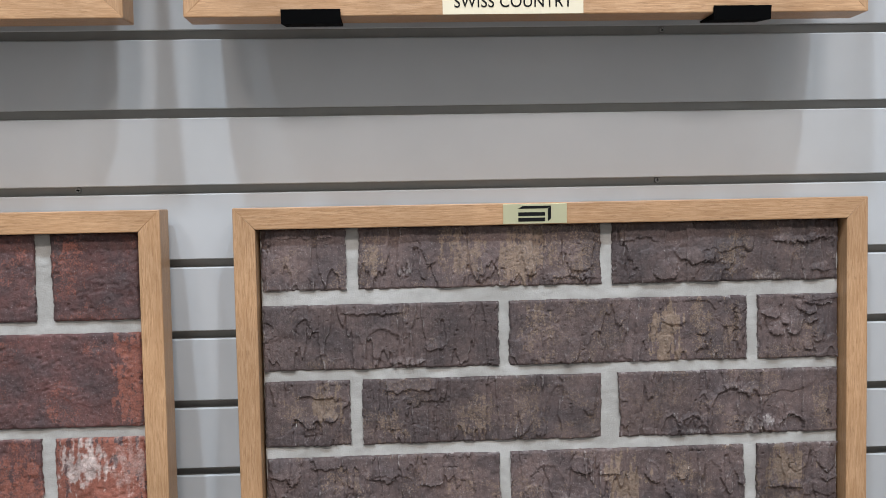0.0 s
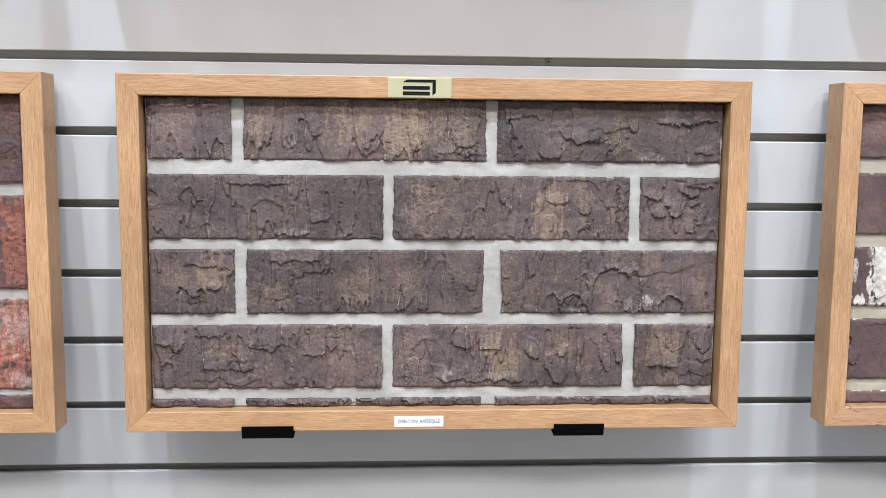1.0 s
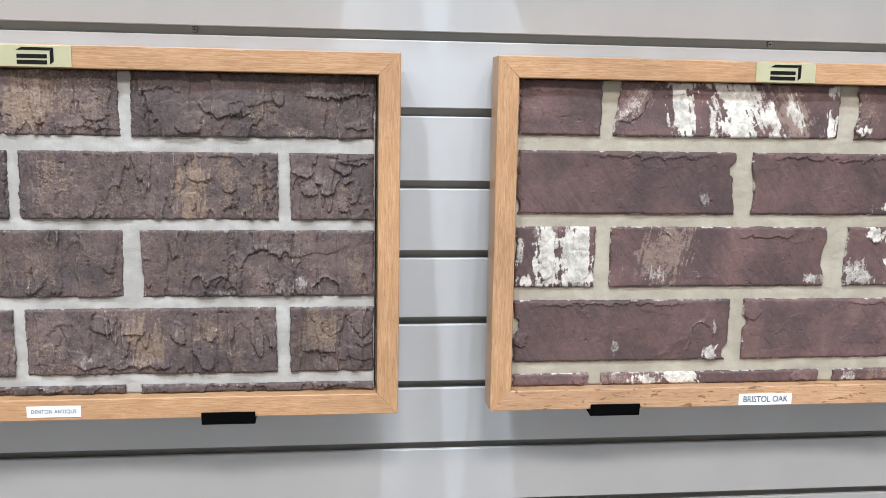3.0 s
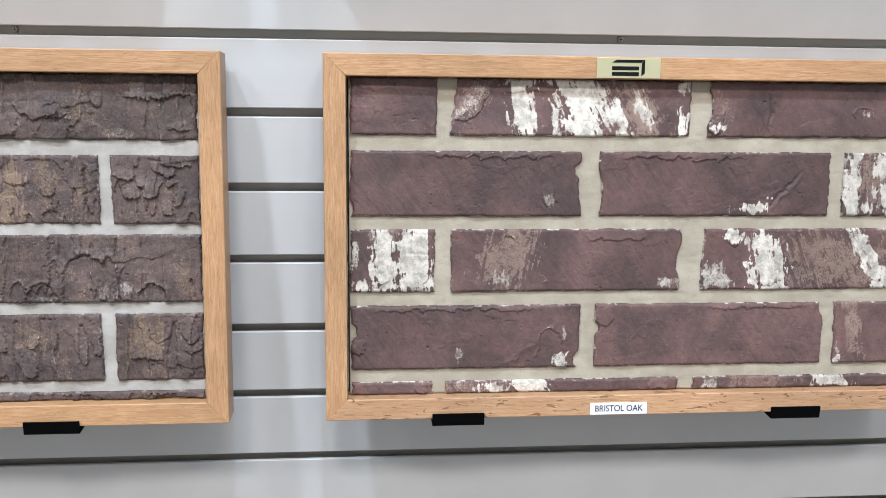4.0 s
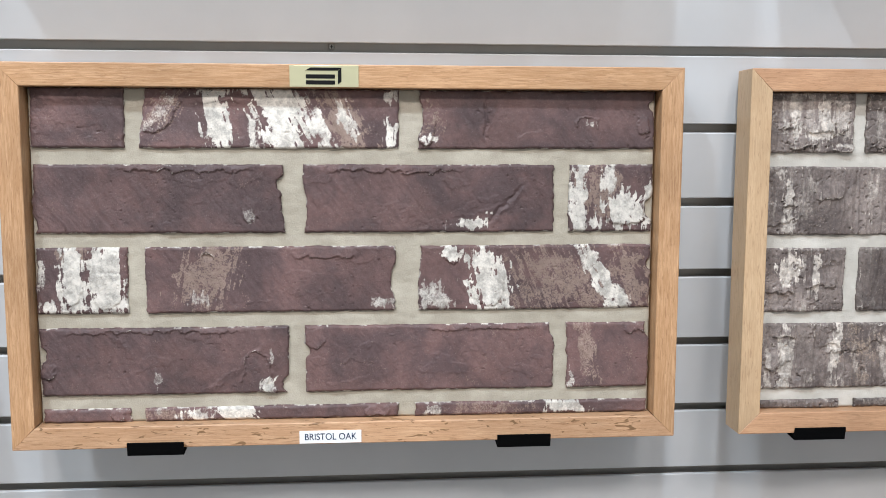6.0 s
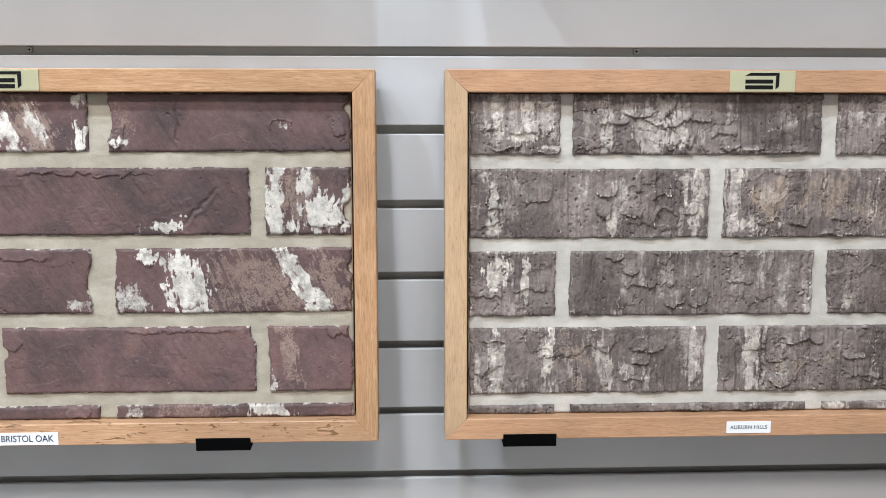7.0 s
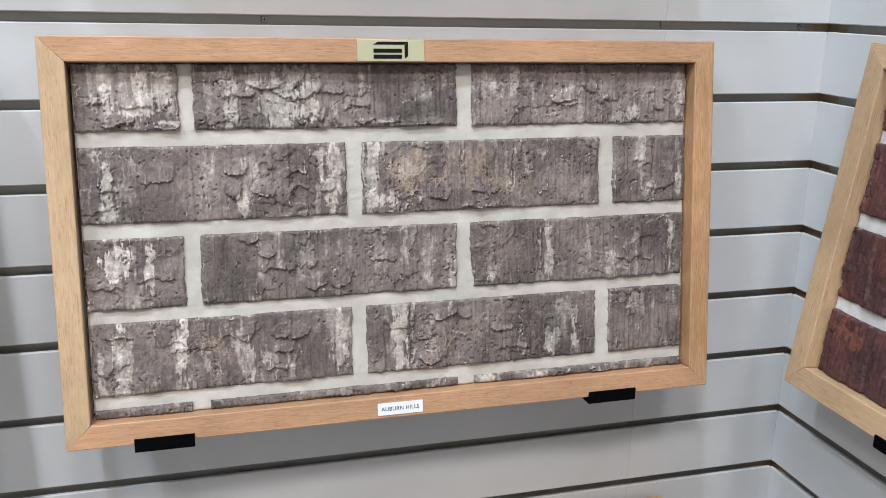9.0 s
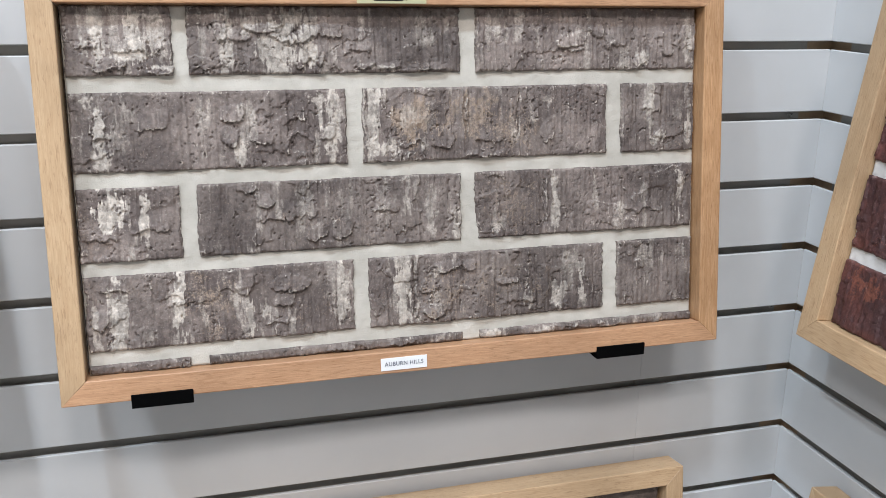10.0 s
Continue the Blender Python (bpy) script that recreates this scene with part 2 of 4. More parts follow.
def relief(style, u, v, seed):
    """Height of a brick's face in mm, at u, v in mm: the texture of its kind, without its single marks."""
    wu = u + 9 * (fbm(u / 16, v / 16, seed + 1) - 0.5)
    wv = v + 9 * (fbm(u / 16, v / 16, seed + 2) - 0.5)
    fine = 0.45 * (fbm(u / 3.2, v / 4.5, seed + 3, 4, 0.65) - 0.5)
    drag = fbm(u / 2.2, v / 60, seed + 9, 3, 0.6) - 0.5
    if style == "fold":
        n = fbm(wu / 38, wv / 30, seed, 4, 0.45)
        where = ramp(fbm(u / 60, v / 60, seed + 6, 2), 0.45, 0.55)
        h = 0.8 * where * ramp(n, 0.55, 0.558)
        rise = (v - v.min()) / max(1.0, v.max() - v.min())
        scoop = fbm((u + 0.4 * (wu - u)) / 12, v / 85, seed + 5, 3, 0.5) + 0.18 * (0.5 - rise)
        h = h - 1.3 * ramp(scoop, 0.575, 0.585) + 0.35 * np.exp(-((scoop - 0.562) / 0.010) ** 2)
        pock = ramp(grid_noise(u / 1.9, v / 2.1, seed + 15), 0.90, 0.95) * ramp(fbm(u / 22, v / 22, seed + 16, 2), 0.5, 0.62)
        return 1.5 * h - 1.8 * pock + 1.5 * drag + 2.6 * (fbm(u / 34, v / 30, seed + 7, 3) - 0.5) + 2.0 * fine
    if style == "smooth":
        n = fbm(wu / 45, wv / 26, seed, 4)
        h = 2.0 * (fbm(u / 70, v / 40, seed + 4, 2) - 0.5) + 0.35 * ramp(n, 0.66, 0.668)
        wipe = fbm((u + 0.7 * v) / 5, (v - 0.5 * u) / 45, seed + 8, 3) - 0.5
        pock = ramp(grid_noise(u / 2.0, v / 1.7, seed + 15), 0.93, 0.97) * ramp(fbm(u / 25, v / 25, seed + 16, 2), 0.5, 0.6)
        return h + 0.8 * wipe - 1.4 * pock + 1.1 * fine
    if style == "bark":
        su = u + 0.3 * (wu - u)
        n = fbm(su / 10, wv / 60, seed, 4, 0.55)
        flake = fbm(wu / 34, wv / 24, seed + 5, 4, 0.5)
        h = 2.4 * (n - 0.5) + 1.5 * drag
        h = h + 1.1 * ramp(flake, 0.56, 0.568) * ramp(fbm(u / 50, v / 50, seed + 17, 2), 0.42, 0.5)
        crack = np.abs(fbm(wu / 20, wv / 14, seed + 10, 4, 0.5) - 0.5)
        h = h - 1.5 * (1 - ramp(crack, 0.003, 0.010)) * ramp(fbm(u / 40, v / 40, seed + 11, 2), 0.52, 0.6)
        pits = ramp(grid_noise(u / 1.9, v / 2.3, seed + 6), 0.87, 0.93) * ramp(fbm(u / 25, v / 25, seed + 12, 2), 0.36, 0.56)
        return 1.25 * h - 2.4 * pits + 2.3 * fine
    n = fbm(wu / 22, wv / 18, seed, 4)
    h = 1.5 * (n - 0.5) - 1.2 * ramp(grid_noise(wu / 3.6, wv / 2.6, seed + 6), 0.82, 0.9) + 0.6 * ramp(n, 0.6, 0.62)
    return h + 2.2 * fine


def marks_relief(u, v, width, height, marks, seed):
    """Height in mm of a brick's single marks: (kind, centre, radii, slant, height), places in shares of the brick.
    flap: clay smeared on, thickest at its lower edge; ledge: a skin that ends in a torn lower edge; arch: a thumbed hollow
    under a steep upper edge; rim: such a hollow with a raised border; slit: a vertical drag mark; pit: a hole."""
    wu = u + 7.5 * (fbm(u / 8, v / 8, seed + 31, 5, 0.68) - 0.5)
    wv = v + 10.0 * (fbm(u / 9, v / 9, seed + 32, 5, 0.68) - 0.5)
    out = np.zeros_like(u)
    for kind, cx, cy, rx, ry, slant, high in marks:
        if kind.startswith("chip"):
            continue
        high = (2.3 if kind in ("arch", "slit", "rim") else 1.75) * high
        a = (wu - width * cx - slant * (wv - height * cy)) / (width * rx)
        b = (wv - height * cy) / (height * ry)
        r = np.sqrt(a * a + b * b)
        if kind == "flap":
            lump = ramp(1 - np.abs(a) ** 2.4 - np.abs(b) ** 2.4, 0.0, 0.22)
            out = np.maximum(out, high * lump * np.clip(0.6 - 0.4 * b, 0.12, 1.0) * (0.75 + 0.5 * fbm(u / 7, v / 9, seed + 34, 3)))
        elif kind == "ledge":
            side = 1 - ramp(np.abs(a), 0.7, 1.0)
            rough = 0.5 * (fbm(u / 8, v / 30, seed + 33, 4, 0.6) - 0.5)
            skin = ramp(b + rough, -0.04, 0.04) * np.clip(1 - 0.9 * (b + rough), 0, 1)
            out = out + high * side * skin
        elif kind in ("arch", "rim"):
            inside = np.where(b > 0, r, np.abs(a))
            fade = np.clip(1 - 0.45 * (1 - b), 0.1, 1.0) if kind == "arch" else np.clip(0.5 + 0.5 * b, 0.15, 1.0)
            low = ramp(b, -1.05, -0.95)
            out = out - high * (1 - ramp(inside, 0.90, 1.0)) * fade * low
            lip = np.exp(-((inside - 1.06) / 0.13) ** 2) * low
            out = out + (0.75 if kind == "rim" else 0.25) * high * lip
        elif kind == "slit":
            out = out - high * np.exp(-a * a) * (1 - ramp(np.abs(b), 0.7, 1.0)) + 0.4 * high * np.exp(-(a - 1.6) ** 2) * (1 - ramp(np.abs(b), 0.7, 1.0))
        elif kind == "pit":
            out = out - high * (1 - ramp(r, 0.6, 1.0))
    return out


def stain(u, v, width, height, spots, seed, warp):
    """Stain strength from spots (centre, radii, slant, strength) in shares of the brick, with ragged edges."""
    um = u + warp * (6 * (fbm(u / 9, v / 12, seed + 11, 4, 0.6) - 0.5))
    vm = v + warp * (8 * (fbm(u / 10, v / 10, seed + 12, 4, 0.6) - 0.5))
    out = np.zeros_like(u)
    for cx, cy, rx, ry, slant, power in spots:
        lean = slant * width / height
        r = np.sqrt(((um - width * cx - lean * (vm - height * cy)) / (width * rx)) ** 2 + ((vm - height * cy) / (height * ry)) ** 2)
        drawn = fbm((u - lean * v) / 2.6, v / 22, seed + 13, 4, 0.65) - 0.5
        flake = fbm(u / 9, v / 9, seed + 14, 5, 0.7) - 0.5
        out = np.maximum(out, power * ramp(1.05 - r + 1.7 * drawn + 1.7 * flake, -0.1, 0.6))
    return np.clip(out, 0, 1.3)


FACE = 0.0125


def brick_mesh(u0, u1, v0, v1, style, seed, ragged, spots=(), tints=(), marks=(), streak=0.0, cloud=0.0, ridge_glint=0.0, depth=0.012, step=0.0013):
    """One brick of a sample board: its worn face, its edges and its body. u, v in metres on the board."""
    nu, nv = max(6, round((u1 - u0) / step)), max(5, round((v1 - v0) / step))
    s, t = np.meshgrid(np.linspace(0, 1, nu + 1), np.linspace(0, 1, nv + 1))
    w, h = (u1 - u0) * 1000, (v1 - v0) * 1000
    um, vm = s * w, t * h

    def edge(along, k):
        big = fbm(along / 22, along * 0 + k * 7.7, seed + 40 + k, 3) - 0.5
        small = fbm(along / 3.2, along * 0 + k * 3.1, seed + 60 + k, 4, 0.65) - 0.5
        return ragged * 2.4 * big + 1.7 * small

    left, right = edge(vm[:, 0], 0) * 1.4, edge(vm[:, 0], 1) * 1.4
    lower, upper = edge(um[0], 2) * 0.6, edge(um[0], 3) * 0.6
    for kind, cx, cy, rx, ry, slant, high in marks:
        if kind == "chip_start":
            left = left + high * np.exp(-((t[:, 0] - cy) / ry) ** 4)
        elif kind == "chip_end":
            right = right - high * np.exp(-((t[:, 0] - cy) / ry) ** 4)
    x = um + left[:, None] * (1 - s) ** 4 + right[:, None] * s ** 4
    z = vm + lower[None, :] * (1 - t) ** 4 + upper[None, :] * t ** 4
    up = relief(style, um + u0 * 1000, vm + v0 * 1000, seed)
    up = np.clip(up - up.mean(), -2.6, 2.4) + marks_relief(um, vm, w, h, marks, seed)
    tint = stain(um, vm, w, h, tints, seed + 5, 1.3)
    if cloud:
        tint = np.maximum(tint, cloud * ramp(fbm(um / 30 + u0 * 50, vm / 26, seed + 90, 3), 0.45, 0.68))
    if style == "fold":
        up = up + 0.9 * np.clip(tint, 0, 1) * (fbm(um / 1.9, vm / 1.9, seed + 95, 2, 0.7) - 0.45)
    up = np.clip(up, -4.2, 4.6)
    near = np.minimum(np.minimum(um, w - um), np.minimum(vm, h - vm))
    near = near + 1.6 * (fbm(um / 6, vm / 6, seed + 70, 3) - 0.5)
    up = up - 1.8 * np.clip(1 - near / 2.4, 0, 1.4) ** 2
    y = FACE * 1000 - up
    verts = np.stack([x.ravel() / 1000 + u0, y.ravel() / 1000, z.ravel() / 1000 + v0], 1)
    cols = nu + 1
    idx = np.arange(cols * (nv + 1)).reshape(nv + 1, cols)
    quads = np.stack([idx[:-1, :-1], idx[:-1, 1:], idx[1:, 1:], idx[1:, :-1]], -1).reshape(-1, 4)
    ring = np.concatenate([idx[0, :], idx[1:, -1], idx[-1, -2::-1], idx[-2:0:-1, 0]])
    base = len(verts)
    back = verts[ring].copy()
    back[:, 1] = FACE + depth
    m = len(ring)
    k = np.arange(m)
    skirt = np.stack([ring, base + k, base + (k + 1) % m, ring[(k + 1) % m]], 1)
    me = bpy.data.meshes.new("brick")
    me.from_pydata(np.concatenate([verts, back]).tolist(), [], quads.tolist() + skirt.tolist() + [list(range(base, base + m))[::-1]])
    wash = stain(um, vm, w, h, spots, seed, 1.0)
    if streak:
        field = fbm(um / 9 + u0 * 90, vm / 42, seed + 80, 5, 0.6)
        where = fbm(um / 40, vm / 40 + u0 * 33, seed + 81, 2)
        wash = np.maximum(wash, streak * ramp(field, 0.46, 0.70) * ramp(where, 0.36, 0.66))
    # Mortar dust on raised edges, doubling as edge highlights painted into the wash.
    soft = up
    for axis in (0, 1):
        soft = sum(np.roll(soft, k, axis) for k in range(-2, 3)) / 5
    dust_and_glint = fbm(um / 12, vm / 12, seed + 86, 4, 0.6)
    wash = np.maximum(wash, ridge_glint * ramp(up - soft, 0.22, 0.7) * ramp(dust_and_glint, 0.38, 0.6))
    haze = fbm(um / 7 + u0 * 70, vm / 7, seed + 85, 4, 0.6)
    wash = np.maximum(wash, 0.62 * ramp(haze, 0.46, 0.64) * (1 - ramp(near, 0.2, 2.0)))
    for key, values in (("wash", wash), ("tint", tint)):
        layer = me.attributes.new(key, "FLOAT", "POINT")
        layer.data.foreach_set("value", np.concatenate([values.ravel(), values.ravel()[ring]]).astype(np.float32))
    me.polygons.foreach_set("use_smooth", [True] * len(quads) + [False] * (m + 1))
    return me


def mortar_mesh(u0, u1, v0, v1, proud, seed):
    """The mortar bed of a board: a tooled, sandy sheet with a body behind it."""
    step = 0.0021
    nu, nv = round((u1 - u0) / step), round((v1 - v0) / step)
    s, t = np.meshgrid(np.linspace(u0, u1, nu + 1), np.linspace(v0, v1, nv + 1))
    um, vm = s * 1000, t * 1000
    up = 1.4 * (fbm(um / 26, vm / 14, seed, 4) - 0.5) + 1.3 * (fbm(um / 6, vm / 3.5, seed + 3, 4, 0.6) - 0.5)
    y = FACE + (4.6 - proud - up) / 1000
    verts = np.stack([s.ravel(), y.ravel(), t.ravel()], 1)
    idx = np.arange((nu + 1) * (nv + 1)).reshape(nv + 1, nu + 1)
    quads = np.stack([idx[:-1, :-1], idx[:-1, 1:], idx[1:, 1:], idx[1:, :-1]], -1).reshape(-1, 4)
    ring = np.concatenate([idx[0, :], idx[1:, -1], idx[-1, -2::-1], idx[-2:0:-1, 0]])
    back = verts[ring].copy()
    back[:, 1] = FACE + 0.014
    base, m = len(verts), len(ring)
    k = np.arange(m)
    skirt = np.stack([ring, base + k, base + (k + 1) % m, ring[(k + 1) % m]], 1)
    me = bpy.data.meshes.new("mortar")
    me.from_pydata(np.concatenate([verts, back]).tolist(), [], quads.tolist() + skirt.tolist() + [list(range(base, base + m))[::-1]])
    me.polygons.foreach_set("use_smooth", [True] * len(me.polygons))
    return me


# ---- room ----
P, TOP, GAP = 0.0762, 1.45, 0.0088
CORNER, WEST, SOUTH = 2.176, -3.2, -5.2
SEAM = 1.9765


def structure(name, bm, material, label, category):
    ob = part(name, bm, material, None)
    return tagged(ob, label, category, "", "structure")


structure("floor", box(WEST - 0.1, CORNER + 0.1, SOUTH - 0.1, 0.1, -0.1, 0.0), CARPET, "grey-brown short carpet floor of the showroom", "floor")
structure("ceiling", box(WEST - 0.1, CORNER + 0.1, SOUTH - 0.1, 0.1, CEILING, CEILING + 0.1), PLASTER, "plain high white ceiling over the showroom", "ceiling")
structure("wall_south", box(WEST - 0.1, CORNER + 0.1, SOUTH - 0.1, SOUTH, 0, CEILING), PLASTER, "plain pale plaster wall of the showroom", "wall")
structure("wall_west", box(WEST - 0.1, WEST, SOUTH, 0.014, 0, CEILING), PLASTER, "plain pale plaster end wall of the showroom", "wall")
structure("wall_north_upper", box(WEST - 0.1, CORNER + 0.1, 0.0, 0.0139, 2.53, CEILING), PLASTER, "plain pale plaster above the long slatwall", "wall")
structure("wall_east_upper", box(CORNER, CORNER + 0.0139, SOUTH, 0.0, 2.53, CEILING), PLASTER, "plain pale plaster above the short slatwall", "wall")
wall_north = structure("wall_north", box(WEST - 0.1, CORNER + 0.1, 0.014, 0.1, 0, CEILING), CORE, "white laminate slatwall with horizontal grooves", "wall")
wall_east = structure("wall_east", box(CORNER + 0.014, CORNER + 0.1, SOUTH, 0.014, 0, CEILING), CORE, "white laminate slatwall meeting the long wall in a corner", "wall")


def slat_mesh(length):
    """A slat along x from 0 to length, its face at y = 0, its top edge at z = 0, with a lip and a hollow behind."""
    height = P - GAP
    outline = [(0.0009, 0.0), (0.0035, 0.0), (0.0035, -0.006), (0.014, -0.006), (0.014, -height + 0.006), (0.0035, -height + 0.006),
               (0.0035, -height), (0.0009, -height), (0.0, -height + 0.0009), (0.0, -0.0009)]
    bm = bmesh.new()
    ends = [[bm.verts.new((x, y, z)) for y, z in outline] for x in (0.0, length)]
    n = len(outline)
    for k in range(n):
        bm.faces.new((ends[0][k], ends[1][k], ends[1][(k + 1) % n], ends[0][(k + 1) % n]))
    bm.faces.new(ends[0])
    bm.faces.new(ends[1][::-1])
    bmesh.ops.recalc_face_normals(bm, faces=bm.faces[:])
    me = bpy.data.meshes.new("slat")
    bm.to_mesh(me)
    bm.free()
    return me


def insert_mesh(length):
    """A thin metal channel lining the back of a groove."""
    bm = box(0, length, 0.0105, 0.0132, -0.0035, GAP + 0.0035)
    me = bpy.data.meshes.new("groove_insert")
    bm.to_mesh(me)
    bm.free()
    return me


FIRST, LAST = -14, 19
long_slat, short_slat, east_slat = slat_mesh(SEAM - 0.0002 - WEST), slat_mesh(CORNER - SEAM), slat_mesh(-SOUTH)
long_insert, short_insert, east_insert = insert_mesh(SEAM - 0.001 - WEST), insert_mesh(CORNER - SEAM - 0.022), insert_mesh(-SOUTH - 0.03)
for k in range(FIRST, LAST):
    z = TOP - P * k
    mesh_part("slat", long_slat, LAMINATE, wall_north).matrix_basis = pose(WEST, 0, z)
    mesh_part("slat", short_slat, LAMINATE, wall_north).matrix_basis = pose(SEAM, -0.0001, z)
    mesh_part("slat", east_slat, LAMINATE, wall_east).matrix_basis = pose(CORNER, -0.0002, z, 0, 0, -90)
    mesh_part("groove_insert", long_insert, INSERT, wall_north).matrix_basis = pose(WEST, 0, z)
    mesh_part("groove_insert", short_insert, INSERT, wall_north).matrix_basis = pose(SEAM, 0.0004, z)
    mesh_part("groove_insert", east_insert, INSERT, wall_east).matrix_basis = pose(CORNER, -0.02, z, 0, 0, -90)


def screw_mesh():
    """A small pan-head screw with a cross slot, facing -y."""
    bm = bmesh.new()
    bmesh.ops.create_cone(bm, cap_ends=True, segments=16, radius1=0.0036, radius2=0.0024, depth=0.0022, matrix=Matrix.Rotation(radians(90), 4, "X"))
    for turn in (0, 90):
        bmesh.ops.create_cube(bm, size=1, matrix=Matrix.Translation((0, -0.0011, 0)) @ Matrix.Rotation(radians(turn), 4, "Y") @ Matrix.Diagonal((0.0036, 0.0003, 0.0008, 1)))
    for f in bm.faces:
        f.material_index = 1 if len(f.verts) == 4 and f.calc_area() < 4e-6 and abs(f.normal.y) > 0.9 else 0
    me = bpy.data.meshes.new("screw")
    bm.to_mesh(me)
    bm.free()
    me.materials.append(STEEL)
    me.materials.append(INK)
    return me


screw = screw_mesh()
for x, k in ((-0.217, 0), (0.377, 0), (0.971, 0), (1.564, 0), (2.148, 0), (0.377, -2), (2.143, 2), (2.148, 5)):
    mesh_part("screw", screw, STEEL, wall_north, "small steel cross-head screw in a groove").matrix_basis = pose(x, 0.0098, TOP - P * k + 0.0048, 0, 20 * k, 0)


# ---- sample boards ----
RAIL, DEPTH, HEIGHT, LEAN = 0.0215, 0.034, 0.3595, 8.04


def rail_mesh(length, wide, deep):
    """A mitred oak rail along x; its outer edge at z = 0, its front at y = 0."""
    bm = bmesh.new()
    v = [bm.verts.new(c) for c in ((0, 0, 0), (length, 0, 0), (length - wide, 0, wide), (wide, 0, wide),
                                   (0, deep, 0), (length, deep, 0), (length - wide, deep, wide), (wide, deep, wide))]
    for f in ((0, 1, 2, 3), (7, 6, 5, 4), (0, 4, 5, 1), (1, 5, 6, 2), (2, 6, 7, 3), (3, 7, 4, 0)):
        bm.faces.new([v[k] for k in f])
    bmesh.ops.bevel(bm, geom=[e for e in bm.edges if abs(e.verts[0].co.z - e.verts[1].co.z) < 1e-6], offset=0.0012, segments=2, affect="EDGES", profile=0.5)
    bmesh.ops.bevel(bm, geom=[e for e in bm.edges if abs(e.verts[0].co.x - e.verts[1].co.x) > 0.008 and abs(e.verts[0].co.z - e.verts[1].co.z) > 0.008],
                    offset=0.0003, segments=1, affect="EDGES")
    me = bpy.data.meshes.new("rail")
    bm.to_mesh(me)
    bm.free()
    return me


def lettering(name, words, size, m, material, parent, spacing=1.0, span=0.0):
    curve = bpy.data.curves.new(name, "FONT")
    curve.offset = size * 0.006
    curve.body, curve.size, curve.align_x, curve.align_y, curve.space_character = words, size, "CENTER", "CENTER", spacing
    tmp = bpy.data.objects.new(name, curve)
    me = bpy.data.meshes.new_from_object(tmp)
    bpy.data.objects.remove(tmp)
    if span:
        xs = [v.co.x for v in me.vertices]
        me.transform(Matrix.Diagonal((span / (max(xs) - min(xs)), 1, 1, 1)))
    ob = mesh_part(name, me, material, parent)
    ob.matrix_basis = m
    return ob


def flat_shape(points, y):
    """A thin plate with the outline points (x, z), its front at y, 0.3 mm thick."""
    bm = bmesh.new()
    front = [bm.verts.new((x, y, z)) for x, z in points]
    rear = [bm.verts.new((x, y + 0.0003, z)) for x, z in points]
    n = len(points)
    bm.faces.new(front)
    bm.faces.new(rear[::-1])
    for k in range(n):
        bm.faces.new((front[k], rear[k], rear[(k + 1) % n], front[(k + 1) % n]))
    bmesh.ops.recalc_face_normals(bm, faces=bm.faces[:])
    return bm


def maker_plate(parent, u, width):
    z0, z1 = HEIGHT - RAIL + 0.0008, HEIGHT - 0.0012
    plate = part("maker_plate", box(u, u + width, -0.0011, 0.0005, z0, z1, 0.0002), BRASS, parent, "thin brass maker's plate with a black mark")
    c, h = u + width * 0.49, z1 - z0
    y = -0.0015
    part("mark", flat_shape([(c - 0.0165, z1 - 0.0047), (c - 0.0115, z1 - 0.0020), (c + 0.0165, z1 - 0.0020), (c + 0.0130, z1 - 0.0047)], y), INK, plate)
    part("mark", flat_shape([(c + 0.0132, z0 + 0.0022), (c + 0.0165, z0 + 0.0048), (c + 0.0165, z1 - 0.0016), (c + 0.0132, z1 - 0.0052)], y), INK, plate)
    for z in (z0 + 0.0076, z0 + 0.0022):
        part("mark", flat_shape([(c - 0.0160, z), (c - 0.0160, z + 0.0037), (c + 0.0106, z + 0.0037), (c + 0.0106, z)], y), INK, plate)


